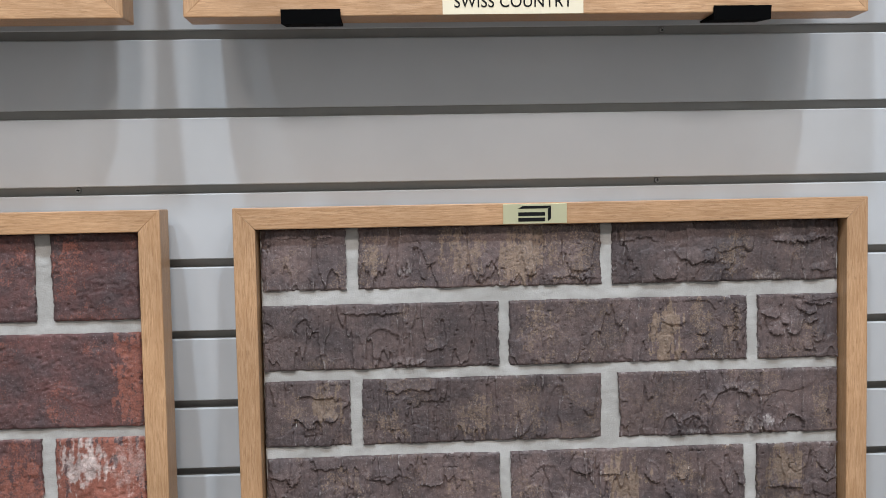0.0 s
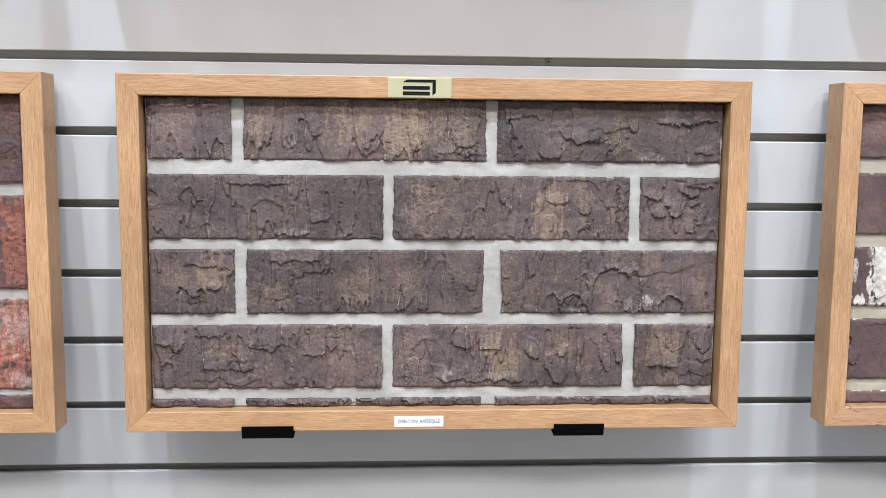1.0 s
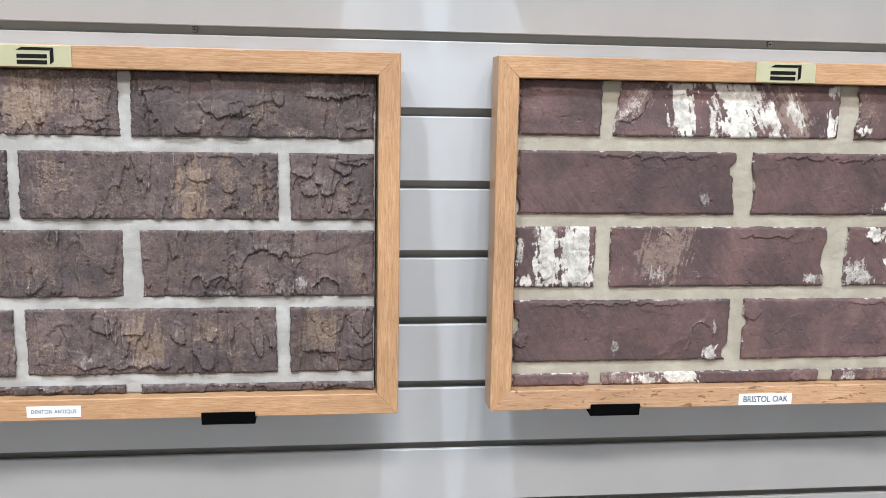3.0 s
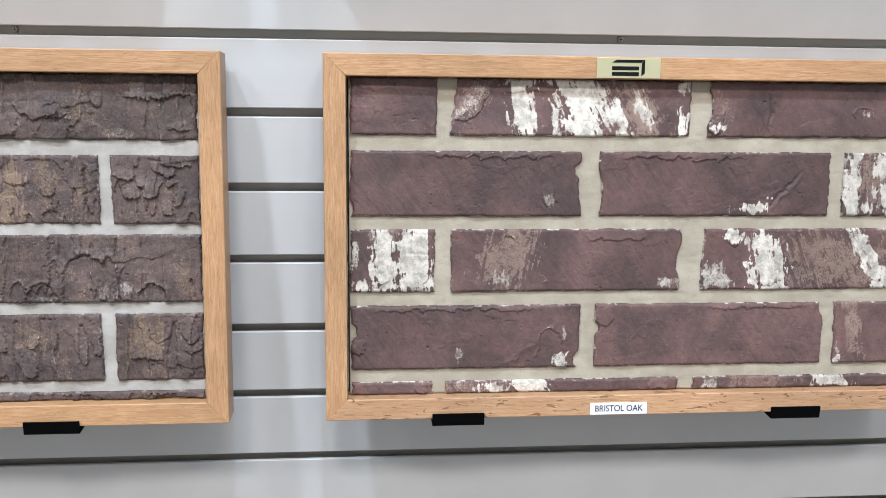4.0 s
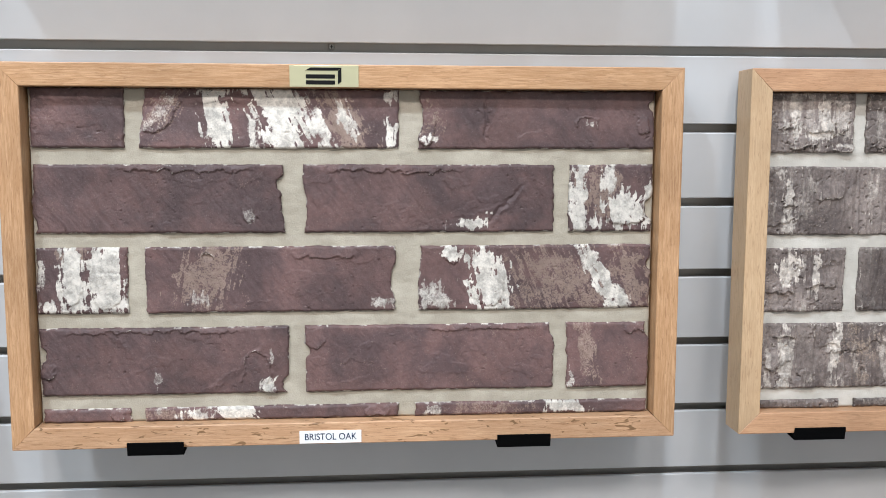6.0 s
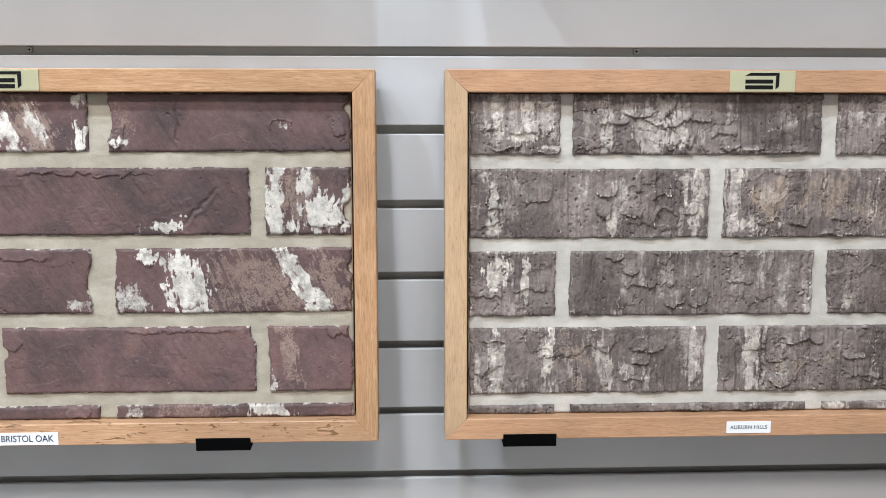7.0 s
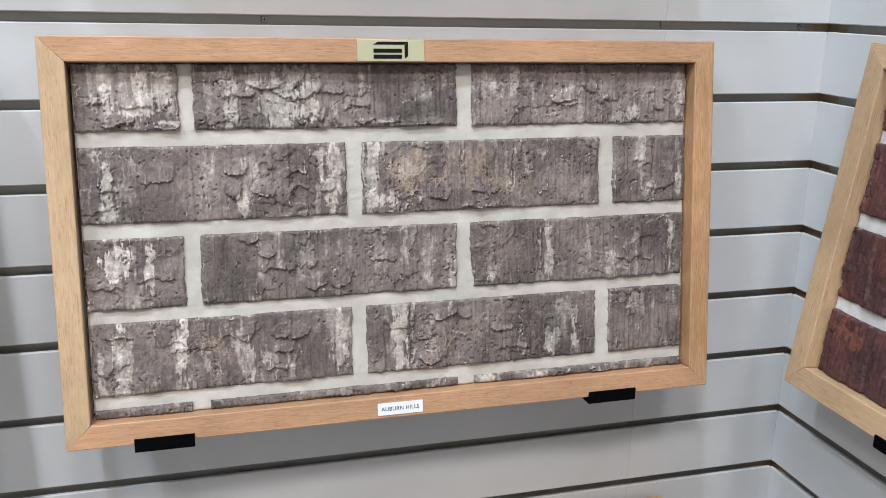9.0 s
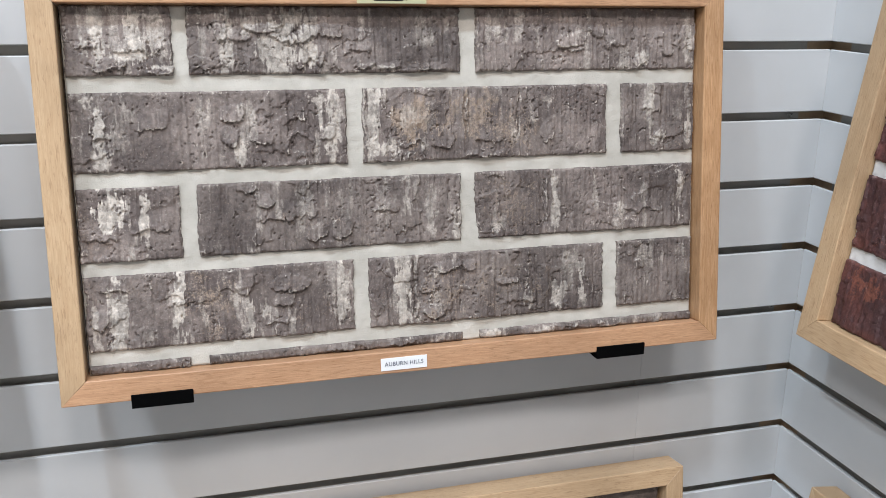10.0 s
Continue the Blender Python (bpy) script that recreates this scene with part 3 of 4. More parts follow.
def sample_board(m, width, label, rows, clay, mortar, style, ragged, seed, oak=(OAK, OAK, OAK, OAK), proud=0.0, spots=None, tints=None, marks=None,
                 streak=0.0, cloud=0.0, ridge_glint=0.0, plate=None, height=HEIGHT, step=0.0013, rail=RAIL, deep=DEPTH):
    """A framed panel of real bricks. rows: (v0, v1, joints), joints as (u0, u1) pairs."""
    board = thing("brick_sample_board", m, label, "sample board", "brick sample boards")
    long_rail, short_rail = rail_mesh(width, rail, deep), rail_mesh(height, rail, deep)
    mesh_part("frame_rail", long_rail.copy(), oak[0], board).matrix_basis = pose(0, 0, 0)
    mesh_part("frame_rail", long_rail.copy(), oak[1], board).matrix_basis = pose(width, 0, height, 0, 180, 0)
    mesh_part("frame_rail", short_rail.copy(), oak[2], board).matrix_basis = pose(0, 0, height, 0, 90, 0)
    mesh_part("frame_rail", short_rail.copy(), oak[3], board).matrix_basis = pose(width, 0, 0, 0, -90, 0)
    a, b, c, d = rail + 0.0006, width - rail - 0.0006, rail + 0.0006, height - rail - 0.0006
    part("backing", box(a, b, FACE + 0.0143, FACE + 0.017, c, d), BOARD, board, "thin brown backing board")
    mesh_part("mortar", mortar_mesh(a + 0.0018, b - 0.0018, c, d, proud, seed), mortar, board)
    for r, (v0, v1, joints) in enumerate(rows):
        edges = [a + 0.0026] + [x for pair in joints for x in pair] + [b - 0.0026]
        for k in range(len(edges) // 2):
            key = (r, k)
            me = brick_mesh(edges[2 * k], edges[2 * k + 1], max(v0, c), min(v1, d), style, seed + 101 * r + 17 * k, ragged,
                            (spots or {}).get(key, ()), (tints or {}).get(key, ()), (marks or {}).get(key, ()), streak, cloud, ridge_glint, 0.012, step)
            mesh_part("brick", me, clay, board)
    if plate:
        maker_plate(board, *plate)
    return board


def name_label(board, u, width, z0, z1, words, size, paper, ink, spacing=1.0):
    tag = part("name_label", box(u, u + width, -0.0006, 0.0004, z0, z1), paper, board, "small paper name label with dark capitals")
    lettering("lettering", words, size, pose(u + width / 2, -0.0009, (z0 + z1) / 2, 90, 0, 0), ink, tag, spacing, width * 0.84)


def bracket_mesh():
    """A bent black holder: a tongue in the groove, a ledge under the board and a lip before it. Origin under the board's front edge."""
    bm = bmesh.new()
    reach = 0.0926
    w = 0.0262
    plate = [(-0.0025, 0.0060), (-0.0005, 0.0060), (-0.0005, -0.0008), (0.036, -0.0060), (0.036, -0.0074), (-0.0025, -0.0064)]
    arm = [(0.0345, -0.0072), (0.0385, -0.0072), (reach, 0.0610), (reach + 0.009, 0.0610), (reach + 0.009, 0.0635), (reach - 0.002, 0.0635)]
    for side, half in ((plate, w), (arm, 0.006)):
        ends = [[bm.verts.new((x, y, z)) for y, z in side] for x in (-half, half)]
        n = len(side)
        for k in range(n):
            bm.faces.new((ends[0][k], ends[1][k], ends[1][(k + 1) % n], ends[0][(k + 1) % n]))
        bm.faces.new(ends[0])
        bm.faces.new(ends[1][::-1])
    bmesh.ops.recalc_face_normals(bm, faces=bm.faces[:])
    me = bpy.data.meshes.new("board_bracket")
    bm.to_mesh(me)
    bm.free()
    me.materials.append(BLACK)
    return me


bracket = bracket_mesh()


def add_bracket(m):
    ob = new("board_bracket", bracket)
    ob.matrix_world = m
    return tagged(ob, "matte black steel holder gripping a board's bottom rail", "bracket", "board brackets")


FRONT, BOTTOM = -0.0926, 1.085


def north(x, bottom=BOTTOM):
    return pose(x, FRONT, bottom, -LEAN, 0, 0)


def courses(tops, joints):
    """Rows from (v0, v1) pairs and their joints."""
    return [(v0, v1, j) for (v0, v1), j in zip(tops, joints)]


# board of dark brown folded bricks
marks, tints, spots = {}, {}, {}
marks[0, 0] = (("ledge", .5, .86, .42, .14, 0, 1.1), ("pit", .27, .3, .012, .06, 0, 1.8), ("pit", .4, .27, .015, .06, 0, 1.6), ("pit", .6, .42, .02, .04, 0, 1.4), ("flap", .68, .2, .12, .22, .2, .9))
marks[0, 1] = (("slit", .117, .55, .005, .4, 0, 1.3), ("arch", .19, .5, .05, .42, 0, 1.2), ("flap", .28, .65, .03, .26, -.3, 1.5), ("slit", .333, .7, .005, .3, 0, 1.1), ("flap", .53, .38, .035, .3, .35, 1.4),
               ("flap", .70, .45, .03, .3, -.1, 1.5), ("flap", .92, .35, .05, .12, .3, 1.2), ("ledge", .88, .1, .12, .12, 0, 1.0), ("pit", .45, .3, .01, .05, 0, 1.2))
marks[0, 2] = (("ledge", .12, .72, .09, .2, -.1, 1.1), ("flap", .235, .23, .055, .18, .15, 2.2), ("flap", .365, .46, .085, .13, -.5, 2.0), ("slit", .42, .72, .005, .28, 0, 1.3), ("flap", .46, .5, .03, .2, .2, 1.0),
               ("flap", .60, .68, .022, .2, 0, 1.4), ("ledge", .84, .66, .15, .28, -.1, 2.0), ("flap", .92, .2, .045, .06, .3, 1.5), ("slit", .06, .4, .005, .3, 0, 1.0))
marks[1, 0] = (("slit", .29, .75, .005, .28, 0, 1.2), ("ledge", .46, .86, .15, .14, 0, 1.3), ("arch", .24, .1, .03, .14, 0, 1.6), ("arch", .32, .06, .025, .1, 0, 1.3), ("arch", .395, .25, .025, .26, 0, 1.7), ("arch", .505, .3, .075, .32, 0, 2.1),
               ("arch", .61, .35, .02, .2, 0, 1.9), ("flap", .73, .38, .05, .11, .5, 1.1), ("arch", .86, .65, .04, .3, 0, 1.3), ("flap", .6, .1, .08, .05, .1, 1.5), ("arch", .17, .55, .04, .25, 0, .8))
marks[1, 1] = (("arch", .1, .3, .04, .25, 0, 1.2), ("arch", .16, .2, .02, .2, 0, 1.5), ("pit", .258, .85, .010, .06, 0, 2.4), ("slit", .306, .8, .004, .2, 0, 1.1), ("flap", .26, .2, .025, .2, .2, 1.9), ("arch", .36, .25, .03, .25, 0, 1.5),
               ("slit", .455, .55, .005, .25, 0, 1.6), ("arch", .50, .55, .03, .25, 0, 1.3), ("slit", .60, .4, .006, .25, 0, 1.3), ("flap", .69, .65, .05, .1, 0, 1.3), ("flap", .81, .6, .03, .2, 0, 1.5), ("slit", .95, .55, .006, .35, 0, 1.5))
marks[1, 2] = (("flap", .23, .47, .09, .12, 0, 2.6), ("flap", .33, .62, .06, .08, 0, 2.3), ("flap", .46, .55, .11, .16, .2, 2.4), ("flap", .15, .72, .12, .07, 0, 1.9), ("flap", .6, .8, .12, .1, -.3, 1.9), ("flap", .68, .62, .07, .06, 0, 1.7),
               ("flap", .78, .4, .06, .15, .2, 1.8), ("flap", .62, .25, .06, .12, -.3, 1.5), ("ledge", .75, .85, .2, .12, -.2, 1.6))
marks[2, 0] = (("flap", .75, .45, .1, .06, 0, 2.1), ("flap", .52, .35, .07, .1, 0, 1.7), ("arch", .38, .22, .08, .2, 0, 1.4), ("arch", .62, .2, .06, .2, 0, 1.4), ("ledge", .65, .72, .3, .18, .2, 1.2))
marks[2, 1] = (("slit", .085, .6, .005, .25, 0, 1.3), ("ledge", .2, .82, .13, .14, .1, 1.4), ("arch", .15, .4, .05, .3, 0, 1.2), ("arch", .26, .5, .035, .3, 0, 1.6), ("arch", .335, .4, .03, .35, 0, 2.0), ("arch", .42, .4, .035, .4, 0, 1.2),
               ("slit", .615, .6, .005, .3, 0, 1.0), ("flap", .67, .25, .03, .2, .5, 1.4), ("arch", .82, .4, .055, .4, 0, 1.6), ("flap", .95, .5, .03, .15, 0, 1.2))
marks[2, 2] = (("slit", .13, .8, .005, .15, 0, 1.1), ("slit", .165, .8, .005, .18, 0, 1.1), ("slit", .285, .75, .004, .25, 0, 1.1), ("rim", .235, .12, .035, .2, 0, 1.4), ("rim", .33, .1, .055, .2, 0, 1.4), ("rim", .385, .35, .02, .3, 0, 1.2),
               ("rim", .52, .3, .10, .42, 0, 1.6), ("rim", .61, .35, .035, .35, 0, 1.3), ("flap", .68, .17, .035, .12, 0, 2.0), ("rim", .79, .12, .06, .14, 0, 1.2), ("chip_start", 0, .3, 0, .2, 0, 2.0))
marks[3, 0] = (("ledge", .07, .70, .06, .25, 0, 2.0), ("flap", .11, .72, .03, .12, 0, 2.0), ("ledge", .25, .82, .08, .18, .2, 1.2), ("rim", .07, .25, .025, .18, 0, 1.5), ("ledge", .3, .3, .1, .25, -.2, 1.2), ("flap", .4, .45, .035, .2, -.2, 2.0),
               ("slit", .415, .7, .005, .3, 0, 1.4), ("ledge", .5, .62, .06, .25, .2, 1.5), ("arch", .57, .45, .06, .25, 0, 1.3), ("ledge", .7, .55, .06, .25, .2, 1.5), ("arch", .80, .35, .085, .3, 0, 1.4), ("slit", .63, .85, .005, .15, 0, 1.4),
               ("flap", .62, .13, .05, .1, 0, 1.2), ("flap", .78, .7, .02, .15, 0, 1.7))
marks[3, 1] = (("arch", .15, .4, .08, .35, 0, 1.6), ("flap", .3, .75, .05, .12, -.3, 1.8), ("flap", .35, .2, .05, .12, -.5, 1.5), ("flap", .25, .2, .06, .09, 0, 1.8), ("flap", .42, .7, .05, .12, .3, 1.6), ("ledge", .48, .1, .1, .14, 0, 1.6),
               ("flap", .60, .65, .03, .17, -.1, 2.5), ("flap", .70, .3, .04, .24, -.45, 2.5), ("flap", .735, .6, .02, .1, .2, 1.9), ("arch", .86, .4, .045, .33, 0, 1.5), ("flap", .92, .55, .025, .28, -.2, 2.3), ("flap", .98, .55, .018, .2, -.1, 1.9))
marks[3, 2] = (("ledge", .35, .33, .22, .35, .1, 1.8), ("flap", .85, .75, .1, .2, -.3, 1.9), ("flap", .9, .5, .1, .1, .2, 1.6))
marks[4, 1] = (("flap", .2, .6, .04, .3, 0, 1.6), ("flap", .7, .7, .05, .2, 0, 1.8), ("arch", .45, .4, .04, .4, 0, 1.2))
marks[4, 2] = (("arch", .2, .4, .05, .4, 0, 1.4), ("arch", .5, .4, .05, .4, 0, 1.2), ("flap", .8, .6, .05, .2, 0, 1.5))
tints[0, 1] = ((.06, .55, .05, .4, 0, .8), (.43, .55, .1, .5, 0, .8), (.68, .5, .13, .6, 0, .95), (.9, .5, .06, .5, 0, .7))
tints[0, 2] = ((.53, .45, .05, .4, 0, .7),)
tints[1, 1] = ((.12, .5, .09, .5, 0, .7), (.66, .4, .075, .5, 0, 1.25), (.8, .7, .05, .3, 0, .7), (.93, .5, .05, .5, 0, .6))
tints[2, 0] = ((.75, .65, .22, .35, 0, 1.0), (.3, .55, .2, .3, 0, .6))
tints[2, 1] = ((.12, .25, .1, .3, 0, .7), (.48, .35, .08, .4, 0, .8), (.68, .5, .08, .5, 0, .65))
tints[2, 2] = ((.93, .45, .05, .5, 0, .7),)
tints[3, 0] = ((.32, .65, .1, .3, 0, .6), (.84, .4, .07, .4, 0, .5))
tints[3, 1] = ((.47, .45, .1, .42, 0, 1.15), (.72, .65, .06, .3, 0, .75))
tints[3, 2] = ((.35, .6, .3, .45, 0, 1.15), (.4, .15, .2, .12, 0, .6))
spots[0, 0] = ((.42, .06, .25, .08, 0, .45),)
spots[0, 1] = ((.19, .4, .03, .3, 0, .45),)
spots[0, 2] = ((.72, .08, .12, .1, 0, .42),)
spots[1, 0] = ((.63, .08, .08, .1, 0, .45),)
spots[2, 2] = ((.68, .2, .03, .1, 0, .6), (.6, .15, .03, .15, 0, .5), (.33, .06, .08, .06, 0, .6))
spots[3, 1] = ((.22, .2, .04, .1, 0, .5),)
board_a = sample_board(
    north(-0.0545), 0.6315, "oak-framed board of rough dark brown bricks with grey mortar",
    courses(((0.276, 0.36), (0.196, 0.2615), (0.1195, 0.1855), (0.0415, 0.108), (0.0, 0.0305)),
            (((0.108, 0.1205), (0.364, 0.375)), ((0.2595, 0.2705), (0.5125, 0.5245)), ((0.1095, 0.1215), (0.363, 0.3805)),
             ((0.2585, 0.270), (0.510, 0.5235)), ((0.107, 0.119), (0.362, 0.377)))),
    BROWN_CLAY, MORTAR_GREY, "fold", 0.8, 1100, step=0.0008, proud=0.9, cloud=0.5, ridge_glint=0.55, marks=marks, tints=tints, spots=spots, plate=(0.264, 0.063))
name_label(board_a, 0.2715, 0.0505, 0.0040, 0.0150, "DENTON ANTIQUE", 0.0056, PAPER, BLUE_INK, 1.1)

# board of plum bricks with lime wash
marks, tints, spots = {}, {}, {}
marks[0, 0] = (("ledge", .35, .8, .3, .2, 0, .5),)
marks[0, 1] = (("flap", .08, .6, .05, .35, .5, 1.2), ("ledge", .3, .78, .1, .2, 0, .9), ("chip_start", 0, .1, 0, .35, 0, -3.5), ("chip_start", 0, .95, 0, .3, 0, 3.0))
marks[0, 2] = (("flap", .03, .3, .03, .3, 0, 1.3), ("chip_start", 0, .55, 0, .25, 0, 3.5), ("rim", .71, .45, .04, .1, 0, .8), ("flap", .95, .4, .03, .18, 0, 1.1), ("chip_end", 1, .75, 0, .08, 0, 5.0), ("slit", .28, .5, .006, .35, 0, .6))
marks[1, 0] = (("chip_end", 1, .72, 0, .10, 0, 6.5), ("chip_end", 1, .45, 0, .2, 0, 2.0), ("flap", .86, .35, .03, .18, 0, .7), ("ledge", .6, .9, .3, .1, 0, .8), ("chip_start", 0, .12, 0, .12, 0, 3.0))
marks[1, 1] = (("chip_start", 0, .35, 0, .3, 0, 2.0), ("ledge", .35, .9, .3, .1, 0, .9), ("slit", .8, .4, .012, .3, .9, .6))
marks[1, 2] = (("flap", .7, .35, .3, .26, .1, .9), ("chip_end", 1, .35, 0, .14, 0, 6.0))
marks[2, 0] = (("flap", .78, .5, .2, .45, 0, .6), ("flap", .38, .5, .12, .4, 0, .6))
marks[2, 1] = (("ledge", .72, .83, .15, .2, 0, .9), ("chip_end", 1, .8, 0, .2, 0, -2.0), ("chip_end", 1, .5, 0, .22, 0, 2.5), ("chip_end", 1, .05, 0, .2, 0, -2.5), ("rim", .25, .85, .02, .06, 0, .7))
marks[2, 2] = (("flap", .29, .45, .08, .4, -.05, .8), ("flap", .13, .85, .035, .12, 0, .9), ("chip_start", 0, .9, 0, .15, 0, 2.5), ("chip_end", 1, .7, 0, .08, 0, 4.0))
marks[3, 0] = (("chip_end", 1, .12, 0, .12, 0, 5.5), ("slit", .76, .4, .02, .35, 1.2, .7), ("rim", .87, .4, .05, .22, 0, .6), ("ledge", .45, .93, .4, .08, 0, .8), ("flap", .03, .38, .03, .1, 0, 1.4), ("chip_start", 0, .6, 0, .1, 0, 5.0), ("flap", .94, .08, .04, .06, 0, 1.2))
marks[3, 1] = (("chip_start", 0, .62, 0, .09, 0, 5.0), ("chip_end", 1, .95, 0, .14, 0, 5.0), ("flap", .04, .82, .04, .15, 0, .8), ("ledge", .7, .93, .25, .08, 0, .8))
marks[3, 2] = (("ledge", .85, .85, .15, .15, 0, 1.0), ("chip_end", 1, .9, 0, .12, 0, 4.0))
marks[4, 0] = (("flap", .85, .5, .08, .4, -.3, 1.2),)
marks[4, 1] = (("flap", .92, .5, .05, .35, .3, 1.1),)
spots[0, 1] = ((.07, .6, .06, .45, .12, .42), (.28, .95, .09, .1, 0, 1.0), (.285, .4, .06, 1.0, -.05, 1.0), (.43, .25, .03, .25, 0, .7), (.54, .45, .125, 1.0, -.11, 1.3), (.67, .35, .06, .6, -.12, .75), (.79, .5, .04, .3, -.1, .7), (.965, .25, .03, .25, 0, .9), (.97, .9, .03, .15, 0, .7))
spots[0, 2] = ((.05, .15, .05, .1, 0, .7), (.72, .45, .03, .06, 0, .6))
spots[1, 0] = ((.86, .3, .03, .15, 0, .55),)
spots[1, 1] = ((.67, .12, .08, .12, 0, 1.0), (.74, .3, .012, .06, 0, .8))
spots[1, 2] = ((.1, .5, .13, 1.0, 0, 1.15), (.7, .32, .33, .30, 0, 1.35), (.95, .55, .1, .2, 0, 1.2), (.45, .75, .12, .3, 0, .75), (.3, .12, .12, .12, 0, .9))
spots[2, 0] = ((.40, .45, .15, .9, -.05, 1.15), (.78, .47, .2, 1.0, 0, 1.35), (.15, .12, .14, .14, 0, .9), (.03, .6, .05, .3, 0, .7))
spots[2, 1] = ((.22, .2, .05, .15, 0, .55), (.95, .12, .06, .12, 0, .6))
spots[2, 2] = ((.13, .88, .045, .12, 0, 1.25), (.2, .8, .015, .06, 0, 1.1), (.06, .2, .08, .25, 0, .62), (.30, .36, .085, .5, -.04, 1.3), (.27, .8, .05, .2, 0, .9), (.72, .85, .05, .3, -.1, .7), (.80, .35, .045, .7, -.16, .95), (.86, .15, .06, .2, -.1, .75))
spots[3, 0] = ((.93, .12, .05, .1, 0, .75), (.47, .2, .02, .2, 0, .5), (.93, .55, .008, .15, 0, .6))
spots[3, 2] = ((.05, .1, .05, .2, 0, .6),)
spots[4, 1] = ((.2, .5, .1, .6, 0, .7), (.34, .5, .09, 1.0, -.05, 1.2), (.05, .7, .05, .4, 0, .5))
spots[4, 2] = ((.08, .5, .06, .5, 0, .6), (.64, .5, .08, .7, 0, 1.0), (.7, .3, .05, .4, 0, .8))
tints[0, 1] = ((.07, .6, .08, .6, .12, .7), (.79, .4, .09, .8, -.12, 1.0))
tints[0, 2] = ((.05, .3, .06, .5, 0, .6),)
tints[1, 2] = ((.35, .6, .3, .5, 0, .9),)
tints[2, 0] = ((.4, .9, .2, .15, 0, .9),)
tints[2, 1] = ((.25, .55, .14, .6, .05, .85),)
tints[2, 2] = ((.62, .45, .25, .7, -.12, .85), (.92, .5, .08, .6, -.1, .9))
tints[3, 2] = ((.25, .5, .14, .7, -.1, .8), (.75, .3, .1, .4, 0, .4))
tints[4, 1] = ((.1, .5, .15, .5, 0, .7),)
tints[4, 2] = ((.3, .5, .25, .7, 0, .7),)
board_b = sample_board(
    north(0.6715), 0.6345, "oak-framed board of plum bricks with white lime patches and buff mortar",
    courses(((0.2825, 0.36), (0.203, 0.2675), (0.127, 0.190), (0.048, 0.113), (0.0, 0.035)),
            (((0.1095, 0.1265), (0.3635, 0.3825)), ((0.2545, 0.273), (0.513, 0.528)), ((0.1085, 0.124), (0.3575, 0.382)),
             ((0.257, 0.2725), (0.515, 0.528)), ((0.1065, 0.120), (0.362, 0.379)))),
    PLUM_CLAY, MORTAR_BUFF, "smooth", 0.9, 2200, (OAK_FLECKED, OAK, OAK, OAK), step=0.0008, proud=1.0, cloud=0.25, ridge_glint=0.5, marks=marks, tints=tints, spots=spots, plate=(0.263, 0.063))
name_label(board_b, 0.267, 0.059, 0.0012, 0.0135, "BRISTOL OAK", 0.0092, PAPER, BLUE_INK)

# board of grey-brown streaked bricks
marks, tints, spots = {}, {}, {}
marks[0, 0] = (("flap", .38, .18, .18, .12, 0, 2.2), ("flap", .88, .07, .12, .05, 0, 1.8), ("flap", .85, .45, .06, .12, 0, 1.5), ("ledge", .2, .4, .1, .25, .2, 1.3), ("ledge", .6, .35, .2, .2, 0, 1.3))
marks[0, 1] = (("flap", .115, .7, .025, .25, 0, 1.9), ("flap", .18, .55, .04, .08, 0, 1.7), ("flap", .25, .68, .06, .1, -.6, 2.0), ("flap", .33, .55, .05, .05, 0, 1.9), ("flap", .36, .65, .018, .2, 0, 2.0), ("flap", .42, .6, .045, .13, .6, 2.3),
               ("flap", .395, .28, .025, .2, .1, 2.0), ("flap", .46, .28, .015, .15, 0, 1.8), ("flap", .50, .6, .05, .07, 0, 1.9), ("ledge", .6, .3, .06, .2, .1, 1.4), ("ledge", .68, .08, .1, .1, 0, 1.7), ("flap", .86, .08, .09, .06, 0, 1.9))
marks[0, 2] = (("flap", .42, .5, .07, .13, .5, 2.1), ("flap", .44, .35, .04, .06, 0, 1.7), ("flap", .53, .7, .035, .2, -.3, 1.5), ("ledge", .62, .4, .06, .25, -.2, 1.4), ("flap", .74, .17, .03, .12, .5, 2.0), ("flap", .86, .45, .028, .22, -.1, 1.9))
marks[1, 0] = (("flap", .57, .72, .05, .12, 0, 1.9), ("flap", .56, .42, .035, .14, 0, 1.9), ("ledge", .8, .6, .05, .25, 0, 1.3), ("rim", .82, .3, .045, .12, 0, 1.2), ("flap", .09, .6, .03, .2, 0, 1.5), ("ledge", .28, .55, .06, .25, .1, 1.4),
               ("ledge", .68, .3, .05, .25, 0, 1.5), ("flap", .93, .45, .03, .12, .3, 1.5))
marks[1, 1] = (("flap", .31, .3, .05, .14, 0, 1.7), ("rim", .2, .15, .03, .12, 0, 1.2), ("ledge", .5, .25, .07, .15, 0, 1.3), ("arch", .16, .65, .04, .3, 0, 1.0), ("arch", .28, .6, .06, .35, 0, 1.0), ("flap", .74, .35, .03, .15, 0, 1.4),
               ("ledge", .48, .03, .09, .08, 0, 1.6), ("slit", .62, .6, .004, .35, 0, 1.2), ("slit", .4, .6, .004, .3, 0, 1.0))
marks[1, 2] = (("flap", .65, .3, .18, .12, .8, 1.4), ("ledge", .4, .6, .15, .25, .1, 1.3))
marks[2, 0] = (("ledge", .2, .3, .2, .2, -.05, 1.5), ("ledge", .7, .4, .2, .2, .15, 1.5))
